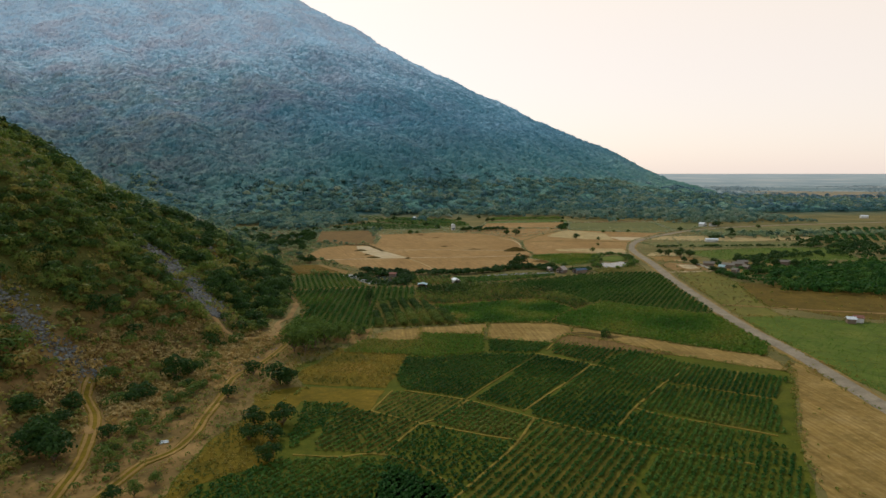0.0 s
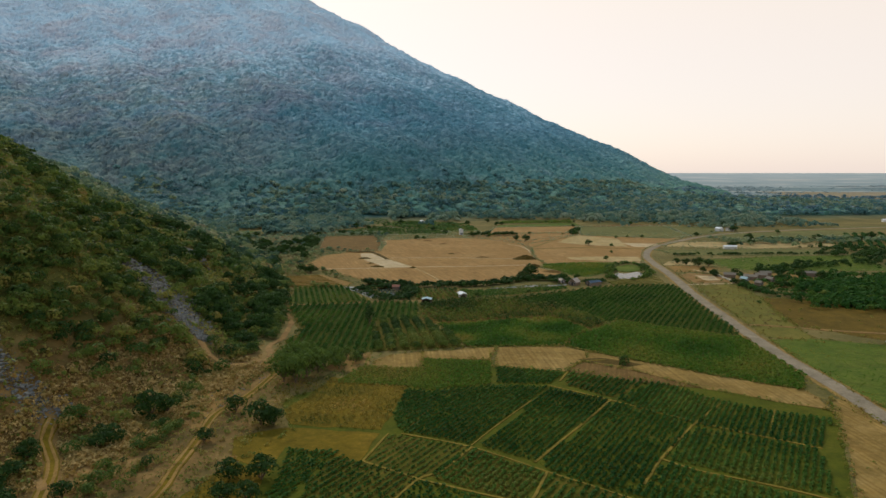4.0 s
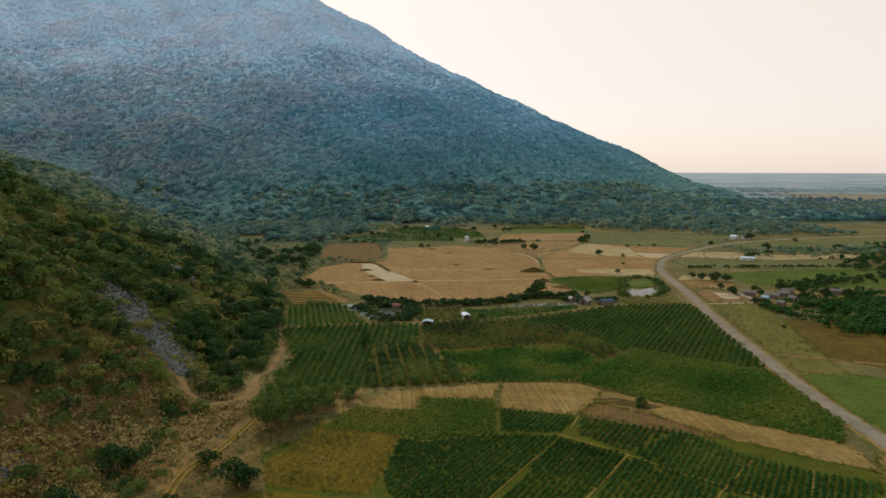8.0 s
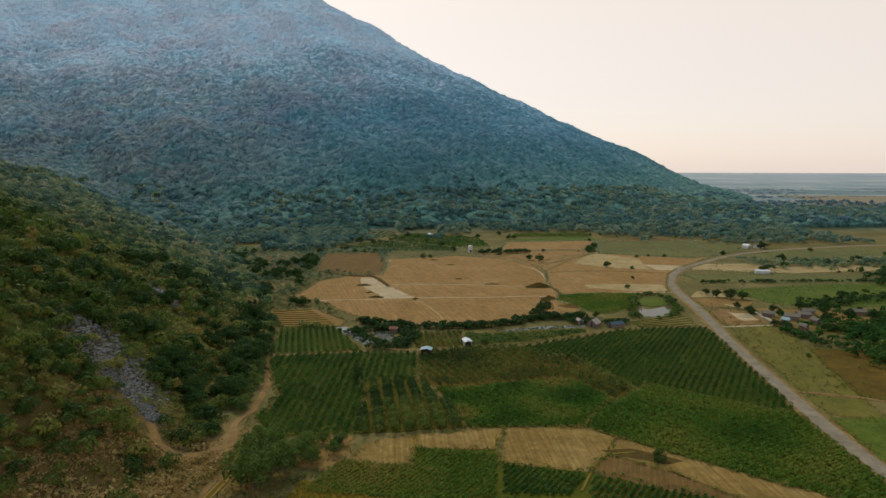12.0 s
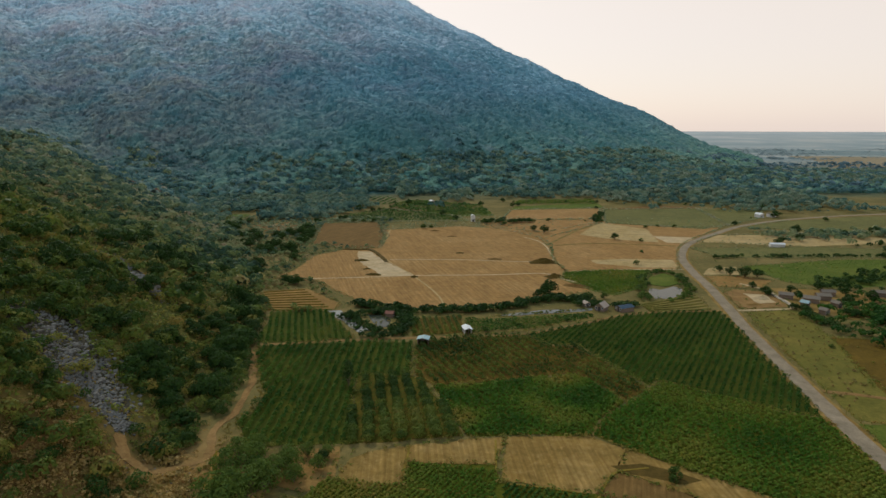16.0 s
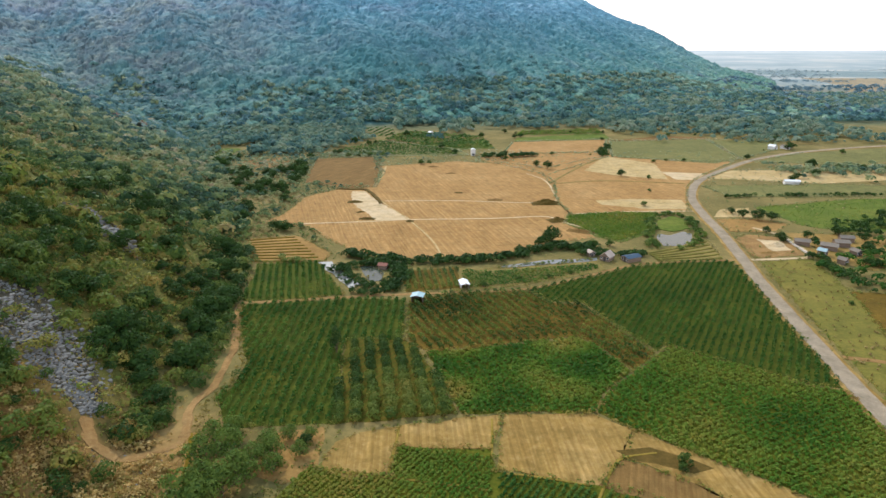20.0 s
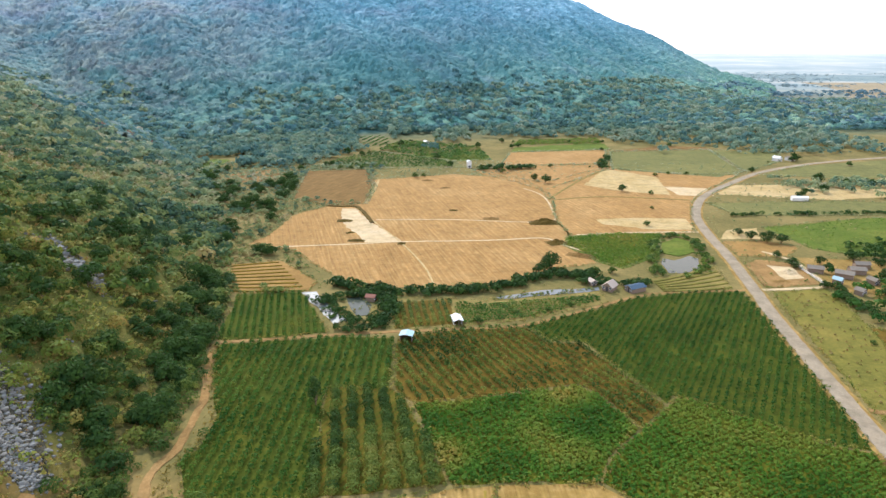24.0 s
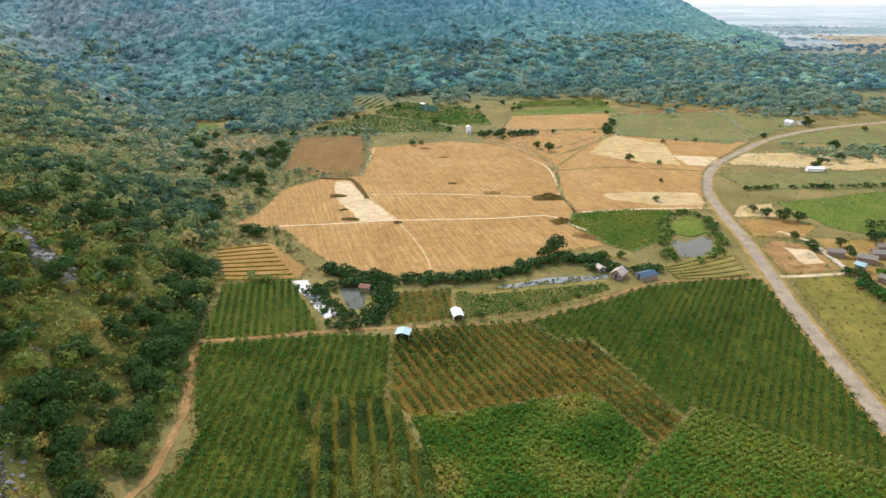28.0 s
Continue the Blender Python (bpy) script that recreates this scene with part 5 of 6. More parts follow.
def boxes(name, material, parent, dims, label=""):
    bm = bmesh.new()
    for d in dims:
        box(bm, *d)
    return part(name, bm, material, parent, label)


def roof_slope(name, w, l, z_low, z_high, side, material, parent, ribs=9, over=0.35):
    """One pitch of a sheet roof with raised ribs; the ridge runs along y."""
    bm = bmesh.new()
    xe, n = w / 2 + over, ribs * 2
    dz = (z_high - z_low) / (w / 2)
    rows = []
    for k in range(n + 1):
        yy = -l / 2 - over + (l + 2 * over) * k / n
        lift = 0.05 if k % 2 else 0.0
        rows.append([bm.verts.new((side * x, yy, z_high - dz * x + lift + t)) for t in (0, 0.06) for x in (0.0, xe)])
    for a, b in zip(rows, rows[1:]):
        for i, j in ((0, 1), (3, 2), (1, 3), (2, 0)):
            bm.faces.new((a[i], a[j], b[j], b[i]))
    bm.faces.new((rows[0][0], rows[0][1], rows[0][3], rows[0][2]))
    bm.faces.new((rows[-1][0], rows[-1][2], rows[-1][3], rows[-1][1]))
    bmesh.ops.recalc_face_normals(bm, faces=bm.faces)
    return part(name, bm, material, parent)


M_WHITE_ROOF = plain("white_sheet_roof", (0.45, 0.44, 0.42), (0.72, 0.71, 0.68), 0.9, 0.6)
M_BLUE_ROOF = plain("pale_blue_sheet_roof", (0.2, 0.28, 0.28), (0.32, 0.4, 0.39), 1.2, 0.45)
M_DARKBLUE_ROOF = plain("dark_blue_sheet_roof", (0.03, 0.05, 0.07), (0.06, 0.085, 0.11), 1.2, 0.6)
M_GREY_ROOF = plain("weathered_grey_roof", (0.11, 0.092, 0.07), (0.2, 0.165, 0.125), 1.0, 0.95)
M_THATCH = plain("thatch_roof", (0.24, 0.18, 0.13), (0.42, 0.34, 0.27), 2.5, 0.95)
M_RED_ROOF = plain("red_tile_roof", (0.16, 0.07, 0.045), (0.25, 0.115, 0.08), 2.0, 0.85)
M_WALL = plain("plaster_wall", (0.5, 0.48, 0.44), (0.68, 0.66, 0.61), 0.8, 0.9)
M_WOODWALL = plain("board_wall", (0.14, 0.1, 0.07), (0.25, 0.19, 0.14), 3.0, 0.9)
M_DOOR = plain("dark_door", (0.035, 0.035, 0.04), (0.08, 0.075, 0.07), 3.0, 0.7)
M_PANE = plain("window_pane", (0.03, 0.04, 0.05), (0.06, 0.07, 0.08), 2.0, 0.1)


def make_house(name, label, w, l, eave, ridge, roof, wall, at, turn, category="house", open_front=False, group=""):
    """A small building: four walls, two roof pitches, door, windows. Its ridge runs along its own y; the front is at -y."""
    base = new(name)
    base.matrix_world = pose(at[0], at[1], float(height(at[0], at[1])), 0, 0, turn)
    t = 0.15
    if open_front:
        for x in (-w / 2, 0, w / 2):
            boxes("post", M_WOODWALL, base, [(x - 0.08, x + 0.08, -l / 2, -l / 2 + 0.16, -0.2, eave + (ridge - eave) * (1 - abs(x) * 2 / w))])
    else:
        boxes("front_wall", wall, base, [(-w / 2, -0.5, -l / 2, -l / 2 + t, -0.2, eave), (0.5, w / 2, -l / 2, -l / 2 + t, -0.2, eave), (-0.5, 0.5, -l / 2, -l / 2 + t, 2.0, max(eave, 2.05))])
        boxes("door", M_DOOR, base, [(-0.48, 0.48, -l / 2 + 0.04, -l / 2 + 0.1, 0, 1.99)])
        for x in (-w * 0.32, w * 0.32):
            win = boxes("window", M_WALL, base, [(x - 0.5, x + 0.5, -l / 2 - 0.05, -l / 2, 0.9, 0.98), (x - 0.5, x + 0.5, -l / 2 - 0.05, -l / 2, 1.82, 1.9), (x - 0.5, x - 0.42, -l / 2 - 0.05, -l / 2, 0.98, 1.82), (x + 0.42, x + 0.5, -l / 2 - 0.05, -l / 2, 0.98, 1.82)])
            boxes("pane", M_PANE, win, [(x - 0.42, x + 0.42, -l / 2 - 0.02, -l / 2 - 0.004, 0.98, 1.82)])
    boxes("back_wall", wall, base, [(-w / 2, w / 2, l / 2 - t, l / 2, -0.2, eave)])
    for s in (-1, 1):
        x0, x1 = sorted((s * w / 2, s * (w / 2 - t)))
        boxes("side_wall", wall, base, [(x0, x1, -l / 2 + t, l / 2 - t, -0.2, eave)])
        roof_slope("roof_slope", w, l, eave, ridge, s, roof, base, max(4, int(l / 0.7)))
    for yy in (-l / 2, l / 2 - t):
        bm = bmesh.new()
        pts = [(-w / 2, eave), (w / 2, eave), (0, ridge)]
        a = [bm.verts.new((x, yy, z + 0.003)) for x, z in pts]
        b = [bm.verts.new((x, yy + t, z + 0.003)) for x, z in pts]
        bm.faces.new(a)
        bm.faces.new(b[::-1])
        for k in range(3):
            bm.faces.new((a[k], b[k], b[(k + 1) % 3], a[(k + 1) % 3]))
        bmesh.ops.recalc_face_normals(bm, faces=bm.faces)
        part("gable", bm, wall, base)
    return tagged(base, label, category, group)


make_house("field_shed", "long field shed with a white sheet roof and open front", 2.9, 5.0, 2.1, 2.7, M_WHITE_ROOF, M_WALL, (6.5, 313.5), 14, "shed", True)
make_house("field_shed", "square field shed with a pale blue grey sheet roof", 4.0, 3.6, 2.2, 2.7, M_BLUE_ROOF, M_WOODWALL, (-10, 300), -6, "shed", True)
make_house("farm_hut", "thatched farm hut beside the creek", 4.4, 5.2, 2.0, 3.7, M_THATCH, M_WOODWALL, (67, 348), -35, "hut")
make_house("farm_hut", "low hut with a dark blue sheet roof", 4.4, 7.0, 2.0, 2.7, M_DARKBLUE_ROOF, M_WOODWALL, (77, 347), -62, "hut")
make_house("farm_hut", "small hut with a grey roof beside the thatched one", 2.6, 3.2, 1.9, 2.6, M_THATCH, M_WOODWALL, (61, 353), 20, "hut")
make_house("pond_hut", "small hut with a reddish roof among bushes", 2.8, 3.4, 1.9, 2.6, M_RED_ROOF, M_WOODWALL, (-27, 333), 80, "hut")
make_house("long_shed", "long shed with a pale blue white roof", 3.4, 9.5, 2.2, 2.9, M_WHITE_ROOF, M_WALL, (219, 506), 86, "shed")
make_house("roadside_house", "white house beside the far road", 5.0, 6.0, 3.0, 4.2, M_WHITE_ROOF, M_WALL, (272, 652), 30)
make_house("roadside_house", "low dark annex beside the far road", 5.0, 6.0, 2.6, 3.4, M_GREY_ROOF, M_WALL, (284, 655), 20)
make_house("tower_house", "narrow white two storey house among trees", 3.2, 3.6, 5.2, 6.0, M_WHITE_ROOF, M_WALL, (10, 612), 10)
for i, (hx, hy, w, l, turn, roof) in enumerate(((160, 372, 6, 9, 70, M_GREY_ROOF), (169, 366, 8, 10, 60, M_GREY_ROOF), (177, 371, 7, 9, 80, M_GREY_ROOF), (183, 378, 5, 9, 85, M_GREY_ROOF), (162, 358, 4, 5, 40, M_BLUE_ROOF), (176, 358, 4, 6, 20, M_GREY_ROOF), (164, 346, 4, 5, 30, M_GREY_ROOF), (208, 378, 6, 11, 80, M_GREY_ROOF))):
    make_house("village_house", "low village house with a " + ("grey weathered", "white sheet", "pale blue sheet")[(roof == M_WHITE_ROOF) + 2 * (roof == M_BLUE_ROOF)] + " roof", w * 0.66, l * 0.66, 2.2, 3.1, roof, M_WOODWALL, (hx, hy), turn, group="village houses")
make_house("pasture_hut", "small hut with a white roof in the pasture", 2.2, 2.8, 2.0, 2.6, M_WHITE_ROOF, M_WOODWALL, (153, 229), 75, "hut")
make_house("pasture_hut", "small red roofed hut in the pasture", 2.6, 3.0, 2.0, 2.7, M_RED_ROOF, M_WALL, (157, 231), 75, "hut")
make_house("far_house", "far white shed in a green field", 4.5, 8.0, 2.6, 3.6, M_WHITE_ROOF, M_WALL, (520, 770), 80, "shed")
make_house("bush_hut", "small white hut at the foot of the woods", 4, 5, 2.4, 3.2, M_WHITE_ROOF, M_WALL, (-33, 735), 30, "hut")

# templates for the trees, the first of each stands in its place
T_ROUND = make_tree("round dark green tree standing alone in the fields", 5.2, 2.9, 3, 0.17, 0.08, 900, 0.26)
T_ROUND.matrix_world = pose(113, 528, 0)
T_WIDE = make_tree("wide spreading dark green tree", 5.6, 4.2, 5, 0.14, 0.08, 1100, 0.23, 9)
T_WIDE.matrix_world = pose(-83, 386, 0)
T_BRIGHT = make_tree("leafy yellow green tree beside the dirt track", 7.2, 3.6, 8, 0.52, 0.1, 1300, 0.2, 9)
T_BRIGHT.matrix_world = pose(-46, 198, 0)
T_SLIM = make_tree("slim upright dark tree", 9.0, 2.2, 11, 0.05, 0.08, 600, 0.34)
T_SLIM.matrix_world = pose(-31, 259, 0)
T_SMALL = make_tree("small rounded olive green bush tree", 3.2, 2.0, 14, 0.35, 0.06, 560, 0.3)
T_SMALL.matrix_world = pose(107, 443, 0)


def plant(template, spots, label="", group=""):
    rng = random.Random(len(spots))
    for x, y, s in spots:
        ob = copy_thing(template, pose(x, y, float(height(x, y)) - 0.1, 0, 0, rng.uniform(0, 360)) @ Matrix.Diagonal((s, s, s * rng.uniform(0.9, 1.12), 1)))
        tagged(ob, label, group=group)


plant(T_WIDE, [(-89, 389, 0.9), (-101, 448, 0.9), (-95, 346, 1.0), (-121, 559, 1.2), (-90, 352, 0.7), (-104, 462, 0.6), (-109, 470, 0.7), (-118, 545, 0.7), (-85, 126, 1.0), (-92, 132, 0.8)], "wide dark green tree at the valley's edge", "edge trees")
plant(T_ROUND, [(-53, 168.5, 0.85), (-44, 161, 1.25), (-41, 160, 0.9), (-54, 151, 0.7), (-42, 134, 0.95), (-36, 134, 1.1), (-36, 126, 0.9), (-41, 126, 0.8), (-34, 116, 0.9), (-57, 101, 0.6), (-76, 116, 1.2), (-79, 119, 1.3), (-74, 150, 1.0), (-76, 147, 0.8), (-73, 165, 1.3), (-70, 167, 0.9), (-86, 140, 0.9), (-81, 119, 1.4), (-71, 126.5, 0.75), (-85, 133, 0.8), (-29, 214, 0.6)], "dark rounded tree beside the dirt track", "track trees")
plant(T_BRIGHT, [(-41, 196, 1.2), (-50, 206, 1.05), (-44, 208, 1.1), (-38, 206, 0.9), (-50, 214, 0.85), (-46, 217, 0.8), (-37, 213, 0.7), (-47, 192, 1.25), (-43, 190, 1.15), (-39, 200, 1.1), (-33, 216, 0.6), (-33, 204, 0.7), (-29, 210, 0.6), (-35, 209, 0.8), (-28, 216, 0.5), (-54, 103, 0.42), (-52, 107, 0.36)], group="grove beside the track")
plant(T_ROUND, [(58, 564, 0.95), (65, 554, 1.2), (159, 415, 1.3), (153, 420, 1.0), (165, 414, 1.1), (150, 428, 0.8), (229, 600, 0.9), (283, 648, 1.2), (290, 655, 1.1), (222, 511, 1.0), (46, 372, 1.5), (43, 368, 1.1), (40, 365, 0.9)], "dark green tree standing among fields", "field trees")
plant(T_SMALL, [(130, 520, 0.9), (-30, 570, 1.3), (-24, 573, 0.9), (-92, 600, 1.2), (-84, 603, 1.0), (-76, 603, 1.2), (150, 582, 1.0), (175, 588, 1.0), (162, 590, 0.8), (64, 365, 1.2), (72, 367, 1.0), (28, 322, 0.6), (40, 325, 0.7), (49, 330, 0.6), (56, 210, 0.9), (55, 208, 0.6), (14, 314, 0.9), (120, 480, 0.7), (143, 302, 0.6), (36, 590, 1.3), (20, 600, 1.5)], group="small bush trees")
rng = random.Random(21)
spots = []
for k in range(46):
    y = rng.uniform(226, 345)
    x = float(np.interp(y, FOOT_Y, FOOT_X)) - rng.uniform(-1.5, 20) * (1 if y < 300 else 0.7)
    spots.append((x, y, rng.uniform(0.75, 1.35)))
plant(T_WIDE, spots[:20], "wide dark green tree at the slope's foot", "slope foot trees")
plant(T_ROUND, spots[20:], "round dark green tree at the slope's foot", "slope foot trees")
rng = random.Random(31)
spots = []
while len(spots) < 34:
    x, y = rng.uniform(-190, -90), rng.uniform(250, 430)
    if 12 < float(foot_gap(x, y)) < 75 and not (abs(y - 305) < 9 and -140 < x < -105):
        spots.append((x, y, rng.uniform(0.7, 1.5)))
plant(T_ROUND, spots, "round dark green tree on the open slope", "slope trees")
rng = random.Random(9)
spots = []
while len(spots) < 46:
    x, y = rng.uniform(-110, 330), rng.uniform(600, 770)
    if not any(inside(p, np.array([x]), np.array([y]))[0] for p in ([(140, 693), (235, 710), (222, 600), (160, 590), (124, 612)], [(33, 639), (46, 676), (137, 694), (120, 632)], [(237, 710), (295, 697), (225, 601)])) and abs(y - float(np.interp(x, [192, 234, 289, 360], [552, 598, 636, 667]))) > 9:
        spots.append((x, y, rng.uniform(0.5, 1.3)))
plant(T_ROUND, spots[:26], "dark green tree at the foot of the woods", "foot trees")
plant(T_SMALL, spots[26:], "olive green bush tree at the foot of the woods", "foot trees")
rng = random.Random(5)
spots = []
while len(spots) < 80:
    x, y = rng.uniform(-205, -108), rng.uniform(400, 600)
    if float(foot_gap(x, y)) < 6 and not (-178 < x < -126 and 543 < y < 602) and not inside(DRY, np.array([x]), np.array([y]))[0] and x < -106 - 0.12 * (y - 480) * (y > 480):
        spots.append((x, y, rng.uniform(0.5, 1.15)))
plant(T_WIDE, spots[:44], "dark green tree in the rough ground by the slope", "rough ground trees")
plant(T_ROUND, spots[44:], "dark green tree in the rough ground by the slope", "rough ground trees")
spots = [(rng.uniform(150, 215), rng.uniform(340, 392), rng.uniform(0.6, 1.1)) for _ in range(30)]
plant(T_ROUND, [s for s in spots if all(math.hypot(s[0] - hx, s[1] - hy) > 7 for hx, hy in ((160, 372), (169, 366), (177, 371), (183, 378), (162, 358), (176, 358), (164, 346), (208, 378)))], "dark green tree between village houses", "village trees")
spots = [(x, float(np.interp(x, [230, 260, 330, 420], [545, 548, 560, 560])) + rng.uniform(-22, 22), rng.uniform(0.8, 1.5)) for x in np.linspace(232, 420, 14)]
plant(T_ROUND, spots, "dark tree of a belt inside the road bend", "tree belt")


def thicket(name, line, wide, count, size, tint, label, material=None, balls=None):
    """A band of bushes along a line, one object."""
    p = smooth_line(line, 1.0)
    k = RNG.integers(0, len(p), count)
    xy = np.array(p)[k] + RNG.normal(size=(count, 2)) * wide
    xy = xy[~on_track(xy[:, 0], xy[:, 1], 1.6 + 0.3 * size)]
    count = len(xy)
    t = np.clip(tint + RNG.normal(size=count) * 0.12, 0, 0.8)
    return stand(name, balls or BUSH_SCRUB, np.stack([xy[:, 0], xy[:, 1], height(xy[:, 0], xy[:, 1]) - 0.1], -1), size * (0.55 + 0.8 * RNG.random(count)), t, material or L_TREE, label, "bushes")


thicket("creek_bank_tufts", [(22, 337), (38, 341), (50, 345), (60, 348)], 1.2, 60, 0.9, 0.4, "low green tufts in the creek", L_SCRUB)
thicket("pond_bushes", [(-53, 336), (-46, 326), (-38, 315), (-35, 313)], 0.9, 26, 1.3, 0.25, "green tufts along the narrow pond")
thicket("creek_thicket", [(-44, 350), (-28, 342), (-5, 341), (15, 344), (30, 352), (45, 362), (64, 362)], 1.6, 260, 3.0, 0.12, "dark thicket along the creek")
thicket("pond_bushes", [(-46, 330), (-36, 336), (-24, 338), (-18, 328), (-22, 310), (-34, 306)], 2.0, 120, 2.6, 0.12, "dark bushes round the small pond")
thicket("pond_bushes", [(92, 366), (94, 382), (100, 396), (101, 408), (115, 424), (123, 413), (120, 397), (118, 386), (113, 372), (103, 364)], 1.3, 150, 2.2, 0.5, "green bushes round the pond")
thicket("pond_bushes", [(-42, 330), (-37, 322), (-31, 314), (-24, 312)], 1.4, 70, 1.8, 0.2, "bushes between the ponds")
thicket("lane_bushes", [(158, 352), (156, 340), (160, 322), (166, 318)], 2.0, 60, 2.2, 0.25, "low bushes along the meadow")
thicket("field_hedge", [(160, 466), (200, 470), (240, 474), (290, 476)], 1.2, 110, 2.2, 0.2, "low dark hedge between fields")
thicket("field_hedge", [(196, 390), (215, 405), (240, 420), (270, 430)], 6.0, 110, 3.0, 0.2, "dark bushes behind the village")
thicket("field_hedge", [(300, 500), (310, 480), (300, 440), (330, 420), (400, 430)], 14.0, 320, 4.0, 0.15, "dark wood behind the pasture")
thicket("tree_belt", [(236, 548), (260, 548), (330, 560), (425, 562)], 10.0, 330, 4.2, 0.4, "olive green belt of trees inside the road bend", L_SCRUB)
thicket("hut_bushes", [(58, 355), (66, 354), (74, 353), (84, 354)], 1.6, 60, 2.4, 0.15, "dark bushes round the farm huts")
thicket("hut_bushes", [(-38, 338), (-30, 339), (-22, 336), (-20, 327)], 1.2, 60, 2.2, 0.15, "dark bushes round the pond huts")
thicket("field_hedge", [(20, 606), (40, 606), (60, 612)], 3.0, 60, 3.5, 0.15, "dark bushes beside the narrow house")
thicket("field_hedge", [(116, 612), (124, 640), (132, 664)], 2.0, 40, 3.2, 0.2, "dark bushes between fields")
thicket("plantation", [(185, 330), (230, 345), (280, 360)], 16.0, 1100, 3.4, 0.42, "dense green plantation", L_CROP)
thicket("plantation", [(175, 300), (215, 300), (260, 300)], 8.0, 500, 3.2, 0.42, "dense green plantation edge", L_CROP)
thicket("track_weeds", [(-66, 70), (-66, 110), (-65, 150), (-65, 185), (-68, 203)], 4.5, 420, 0.9, 0.5, "dry weeds and low bushes along the track", L_SCRUB, BUSH_TUFT)
thicket("track_weeds", [(-50, 70), (-49, 110), (-49, 150), (-47, 185)], 2.5, 180, 0.9, 0.55, "dry weeds along the track", L_SCRUB, BUSH_TUFT)
thicket("track_weeds", [(-58, 221), (-57, 235), (-55, 245), (-57, 255), (-64, 270), (-71, 290)], 1.3, 420, 0.8, 0.35, "dry weeds between the track and the orchard", L_STRAW, BUSH_TUFT)
thicket("track_weeds", [(-80, 203), (-73, 200), (-64, 200), (-57, 204)], 2.2, 300, 0.8, 0.6, "dry rust coloured grass below the fork", L_RUST, BUSH_TUFT)
thicket("track_bushes", [(-68, 60), (-66, 121), (-65, 143), (-66, 160), (-70, 185)], 3.0, 130, 2.4, 0.25, "olive bushes beside the dirt tracks", L_SCRUB, BUSH_NEAR)
thicket("slope_foot_bushes", [(-72, 221), (-66, 222), (-63, 230), (-64, 245), (-70, 262), (-76, 285), (-84, 320), (-90, 350)], 2.2, 260, 3.2, 0.18, "dark bushes along the slope's foot", L_SCRUB, BUSH_NEAR)
thicket("clearing_weeds", [(-74, 205), (-66, 202), (-60, 206), (-54, 210), (-40, 214), (-28, 212)], 4.0, 200, 0.8, 0.62, "dry orange weeds round the fork of the tracks", L_SCRUB, BUSH_TUFT)
thicket("clearing_weeds", [(-78, 196), (-74, 180), (-70, 165), (-72, 150), (-80, 190)], 5.0, 420, 1.2, 0.6, "dry orange weeds at the slope's foot", L_SCRUB, BUSH_TUFT)
thicket("roadside_weeds", [(105, 160), (107, 231), (115, 317), (121, 345)], 0.9, 260, 0.8, 0.6, "dry weeds along the road", L_SCRUB, BUSH_TUFT)
thicket("roadside_weeds", [(115, 160), (116, 231), (125, 317), (137, 392), (146, 461)], 0.9, 260, 0.8, 0.6, "dry weeds along the road", L_SCRUB, BUSH_TUFT)

# ponds
def water_mat(name, tint, rough, gloss):
    n = Nodes(name)
    fac = n.noise(0.25, 3.0)
    mat = n.done(n.mix(fac, tint, tuple(c * 1.6 for c in tint)), rough, n.noise(1.5, 2.0), 0.05, 0.05)
    n.bsdf.inputs["Specular IOR Level"].default_value = gloss
    return mat


M_WATER = water_mat("pond_water", (0.03, 0.034, 0.022), 0.16, 0.12)
M_GLINT = water_mat("rippled_water", (0.05, 0.055, 0.05), 0.38, 0.9)
field("pond", [(100, 388), (104, 385), (109, 388.5), (113, 392), (116, 388), (112, 375), (104, 368), (96.5, 368), (97, 380)], M_WATER, 0.1, "dark green pond with bright reflections", "pond")
field("pond_island", [(104, 409), (116, 421), (121, 413), (117.5, 398), (108, 391), (102, 395)], M_GREENGRASS, 0.3, "bright green grassy mound beside the pond", "mound")
field("pond", [(-56, 340), (-50, 341), (-45, 331), (-33, 314), (-37, 311), (-44, 322), (-52, 333)], M_GLINT, 0.1, "narrow pond mirroring the white sky", "pond")
field("creek", [(20, 337), (30, 341.5), (40, 346), (52, 347.5), (63, 350), (63, 347), (53, 343.5), (44, 341.5), (38, 340), (29, 337)], M_GLINT, 0.1, "creek mirroring the white sky", "creek")
field("pond", [(-37, 335), (-31, 336), (-26, 328), (-26, 319), (-30, 318), (-33, 324)], M_WATER, 0.1, "small dull pond among bushes", "pond")

# furrow banks of the terraced plot and the grass bank by the pond
for k in range(9):
    u = k / 8
    ribbon("furrow_bank", [(-96 + 12 * u, 369 - 29 * u), (-86 + 16 * u, 372.5 - 32 * u), (-75.5 + 21 * u, 375.5 - 33.5 * u)], 0.8, M_WEEDSOIL, 0.34, "low earth bank across the terraced plot", "bank", drop=0.3)
for k in range(6):
    u = k / 5
    ribbon("grass_bank", [(87 + u, 357 - 10 * u), (100 + 2 * u, 364 - 16 * u), (118 - u, 375 - 23 * u)], 1.0, M_MEADOW, 0.35, "low grass bank by the pond", "bank", drop=0.4)


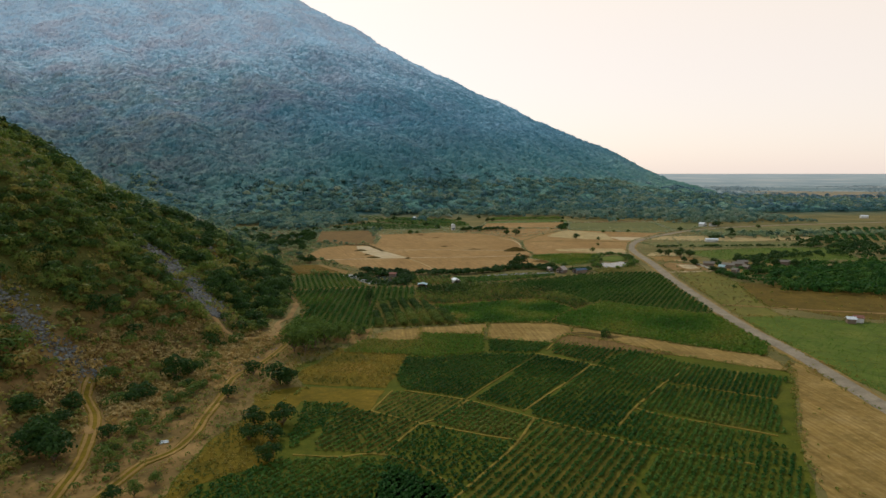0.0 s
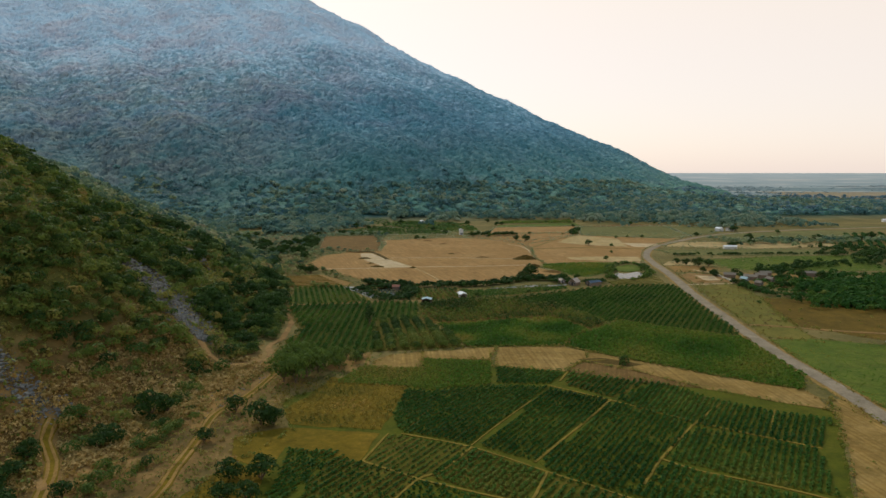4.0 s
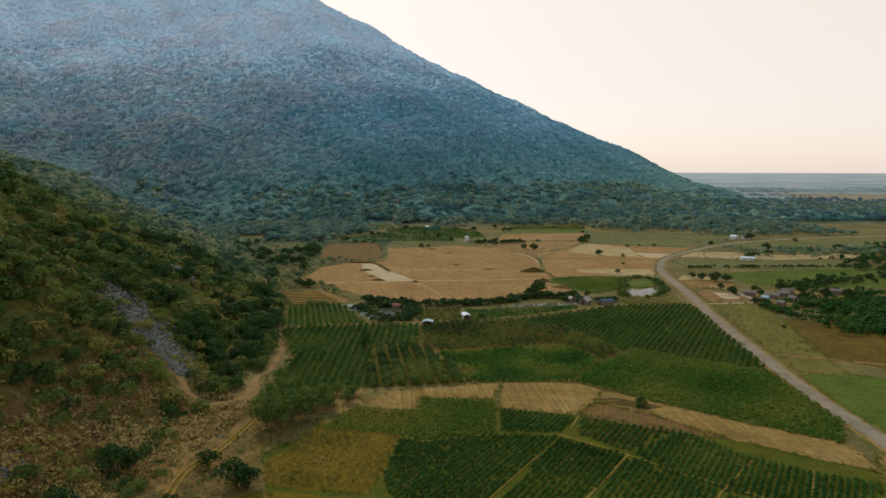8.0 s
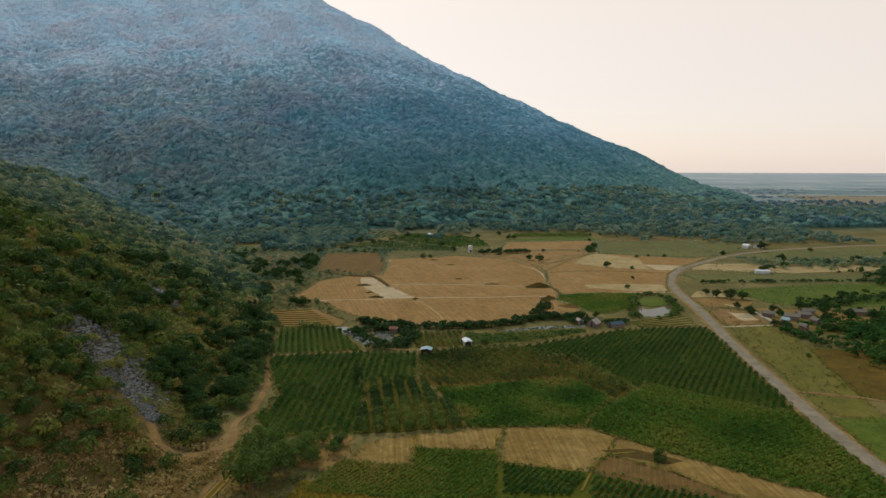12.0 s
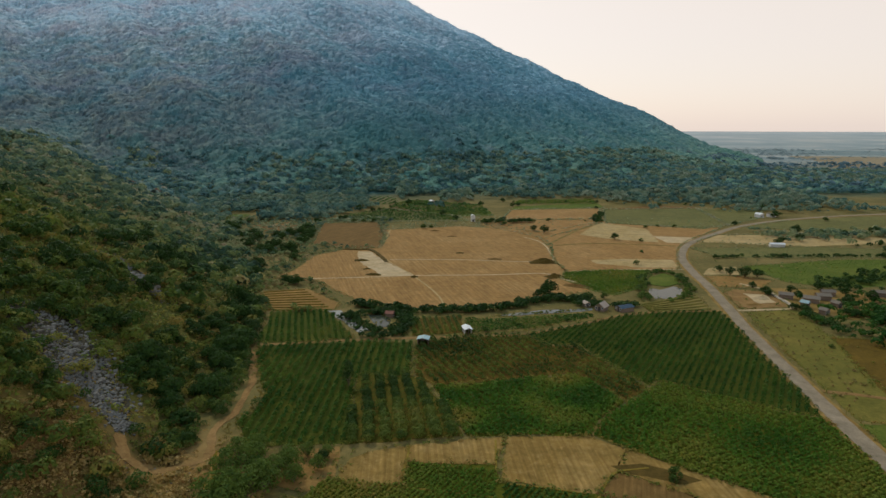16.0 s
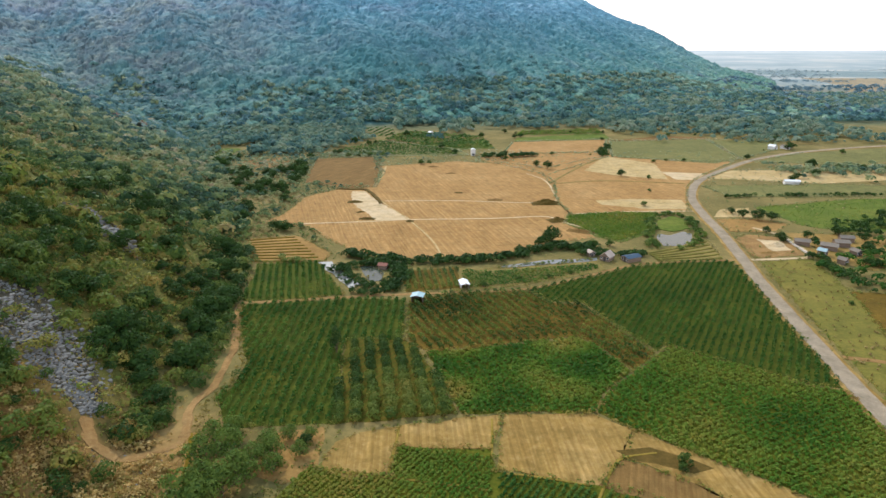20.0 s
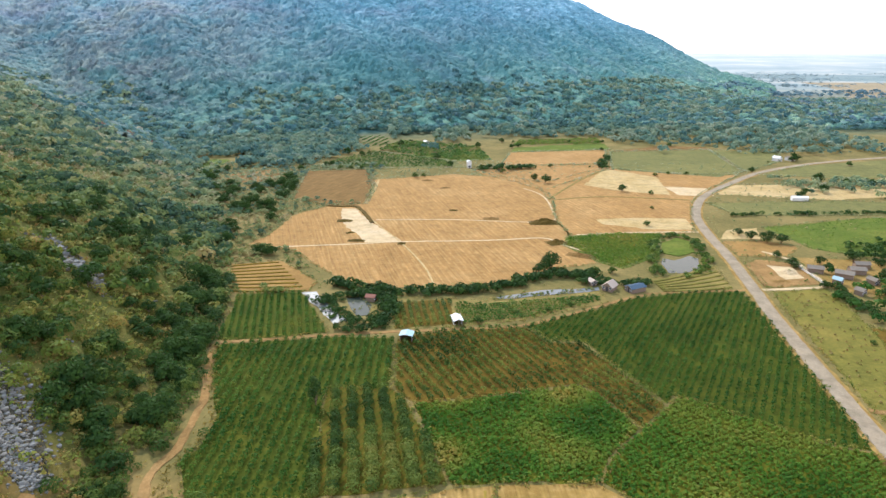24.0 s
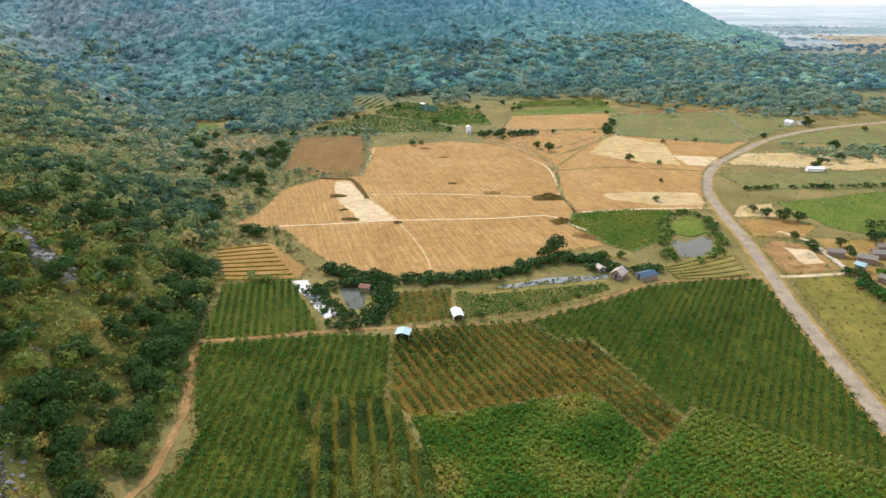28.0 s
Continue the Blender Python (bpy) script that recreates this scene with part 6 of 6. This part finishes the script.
def make_heap(at, w, l, h, turn, material, label, seed):
    """A heap of loose earth with an uneven top."""
    rng = np.random.default_rng(seed)
    bm = bmesh.new()
    n = 12
    grid = {}
    for i in range(n + 1):
        for j in range(n + 1):
            u, v = i / n * 2 - 1, j / n * 2 - 1
            d = max(0.0, 1 - math.hypot(u, v) ** 1.6)
            grid[i, j] = bm.verts.new((u * w / 2, v * l / 2, h * d * (0.7 + 0.6 * rng.random()) - 0.02))
    for i in range(n):
        for j in range(n):
            bm.faces.new((grid[i, j], grid[i + 1, j], grid[i + 1, j + 1], grid[i, j + 1]))
    me = bpy.data.meshes.new("earth_mound")
    bm.to_mesh(me)
    bm.free()
    me.materials.append(material)
    ob = new("earth_mound", me)
    ob.matrix_world = pose(at[0], at[1], 0.08, 0, 0, turn)
    return tagged(ob, label, "heap", "earth heaps")


for i, (at, w, l, h, turn, m) in enumerate((((52, 447), 17, 9, 2.4, 5, M_DARKSOIL), ((54, 410), 10, 8, 1.8, 20, M_DARKSOIL), ((63, 390), 14, 6, 1.2, -25, M_PLOUGHED), ((-59, 447), 9, 6, 0.9, 0, M_DARKSOIL), ((-46, 410), 9, 4, 0.8, 0, M_DARKSOIL), ((-52, 424), 5, 3, 0.6, 30, M_DARKSOIL), ((1, 473), 5, 4, 0.5, 0, M_DARKSOIL), ((23, 455), 9, 6, 0.6, 0, M_PLOUGHED), ((-23, 406), 4, 4, 0.8, 0, M_DARKSOIL), ((-20, 560), 8, 4, 0.6, 0, M_PLOUGHED), ((148, 371), 8, 7, 1.2, 0, M_DUST), ((140, 360), 8, 3, 0.6, 5, M_TERRACE), ((-6, 535), 7, 4, 0.5, 10, M_PLOUGHED))):
    make_heap(at, w, l, h, turn, m, "heap of loose " + {"ploughed_earth": "brown", "dark_reddish_soil": "dark"}.get(m.name, "pale") + " earth", i)

ribbon("earth_bank", [(-77, 481), (-67, 480), (-58, 479), (-50, 462), (-43, 443)], 2.2, M_DARKSOIL, 0.5, "low dark earth bank round the bare strip", "bank", drop=0.45)
# the boundary wall of the building plot
M_CONCRETE = plain("concrete", (0.4, 0.36, 0.3), (0.56, 0.52, 0.45), 1.5, 0.9)
wall_base = new("boundary_wall")
for k in range(9):
    a, b = (156 - 0.0 * k, 357 + 3.2 * k), (156, 357 + 3.2 * (k + 1) - 0.02)
    boxes("wall_panel", M_CONCRETE, wall_base, [(a[0] - 0.1, a[0] + 0.1, a[1], b[1], -0.1, 0.9)])
    boxes("wall_post", M_CONCRETE, wall_base, [(a[0] - 0.14, a[0] + 0.14, a[1] - 0.14, a[1] + 0.14, -0.1, 1.05)])
tagged(wall_base, "low pale concrete boundary wall round a building plot", "wall")

# scree and boulders
def rock_shape(seed):
    bm = bmesh.new()
    bmesh.ops.create_icosphere(bm, subdivisions=1, radius=0.5)
    rng = random.Random(seed)
    for v in bm.verts:
        v.co *= rng.uniform(0.65, 1.25)
        v.co.z *= 0.7
    verts = np.array([v.co[:] for v in bm.verts])
    faces = np.array([[v.index for v in f.verts] for f in bm.faces])
    bm.free()
    return verts, faces


def scree(name, line, wide, count, size, label):
    p = smooth_line(line, 1.0)
    k = RNG.integers(0, len(p), count)
    xy = np.array(p)[k] + RNG.normal(size=(count, 2)) * wide
    z = height(xy[:, 0], xy[:, 1])
    verts, faces, at = [], [], 0
    shapes = [rock_shape(i) for i in range(5)]
    for i in range(count):
        v, f = shapes[i % 5]
        s = size * (0.4 + 2.2 * RNG.random() ** 4)
        verts.append(v * s * (1, RNG.uniform(0.7, 1.3), 1) + (xy[i, 0], xy[i, 1], z[i] + 0.1 * s))
        faces.append(f + at)
        at += len(v)
    me = bpy.data.meshes.new(name)
    me.from_pydata(np.concatenate(verts).tolist(), [], np.concatenate(faces).tolist())
    me.materials.append(M_ROCK)
    return tagged(new(name, me), label, "rocks", kind="stuff")


M_SCREEBED = soil("dark_stony_bed", (0.03, 0.028, 0.02), (0.062, 0.056, 0.04), (0.12, 0.105, 0.075), 0.2, 1.5)
ribbon("scree_bed", [(-80.5, 217), (-85, 221.5), (-90, 226), (-98, 230), (-107, 234), (-116, 239)], 15.0, M_SCREEBED, 0.12, "dark stony ground under the broken rock", "ground", ends=(0.35, 1.5), wobble=0.04, on_land=True, drop=0.5)
scree("scree", [(-81, 218), (-83, 219), (-86, 221)], 1.3, 900, 0.5, "pale grey broken rock at the foot of the slide")
scree("scree", [(-86, 222), (-91, 224), (-96, 226), (-100, 228)], 3.2, 2300, 0.55, "grey broken rock spilling down the slope")
scree("scree", [(-92, 230), (-102, 233), (-112, 238)], 5.0, 1500, 0.7, "large grey rocks high in the slide")
scree("scree", [(-89, 157), (-92, 155), (-98, 156), (-104, 157), (-110, 159), (-125, 164)], 2.2, 1900, 0.55, "grey broken rock on the near slope")
scree("boulders", [(-101.5, 264.5), (-100, 265.5)], 0.7, 6, 1.7, "large pale boulder among dark bushes")
scree("boulders", [(-99.3, 308), (-98.3, 309)], 0.4, 4, 2.0, "pale boulder on the open slope")
scree("boulders", [(-110, 299), (-122, 305), (-128, 309), (-138, 313)], 2.2, 300, 1.5, "pale boulders among scrub")

scree("loose_stones", [(-78, 200), (-70, 205), (-62, 203), (-60, 190), (-64, 170)], 4.0, 420, 0.3, "pale stones lying on the orange earth")
scree("boulders", [(-205, 372), (-196, 378), (-188, 380)], 4.0, 260, 1.3, "pale boulders high in the scrub")


# a white plastic sheet left beside the dirt track
M_PLASTIC = plain("white_plastic", (0.6, 0.6, 0.58), (0.8, 0.8, 0.78), 3.0, 0.5)
bm = bmesh.new()
rng = random.Random(4)
grid = [[bm.verts.new((i * 0.3 - 0.9, j * 0.3 - 0.75, 0.06 + 0.3 * rng.random() * (0 < i < 6 and 0 < j < 5))) for j in range(6)] for i in range(7)]
for i in range(6):
    for j in range(5):
        bm.faces.new((grid[i][j], grid[i + 1][j], grid[i + 1][j + 1], grid[i][j + 1]))
bmesh.ops.solidify(bm, geom=bm.faces[:], thickness=0.02)
me = bpy.data.meshes.new("plastic_sheet")
bm.to_mesh(me)
bm.free()
me.materials.append(M_PLASTIC)
rag = new("plastic_sheet", me)
rag.matrix_world = pose(-58.5, 125, 0, 0, 0, 25)
tagged(rag, "crumpled white plastic sheet lying beside the dirt track", "sheet")
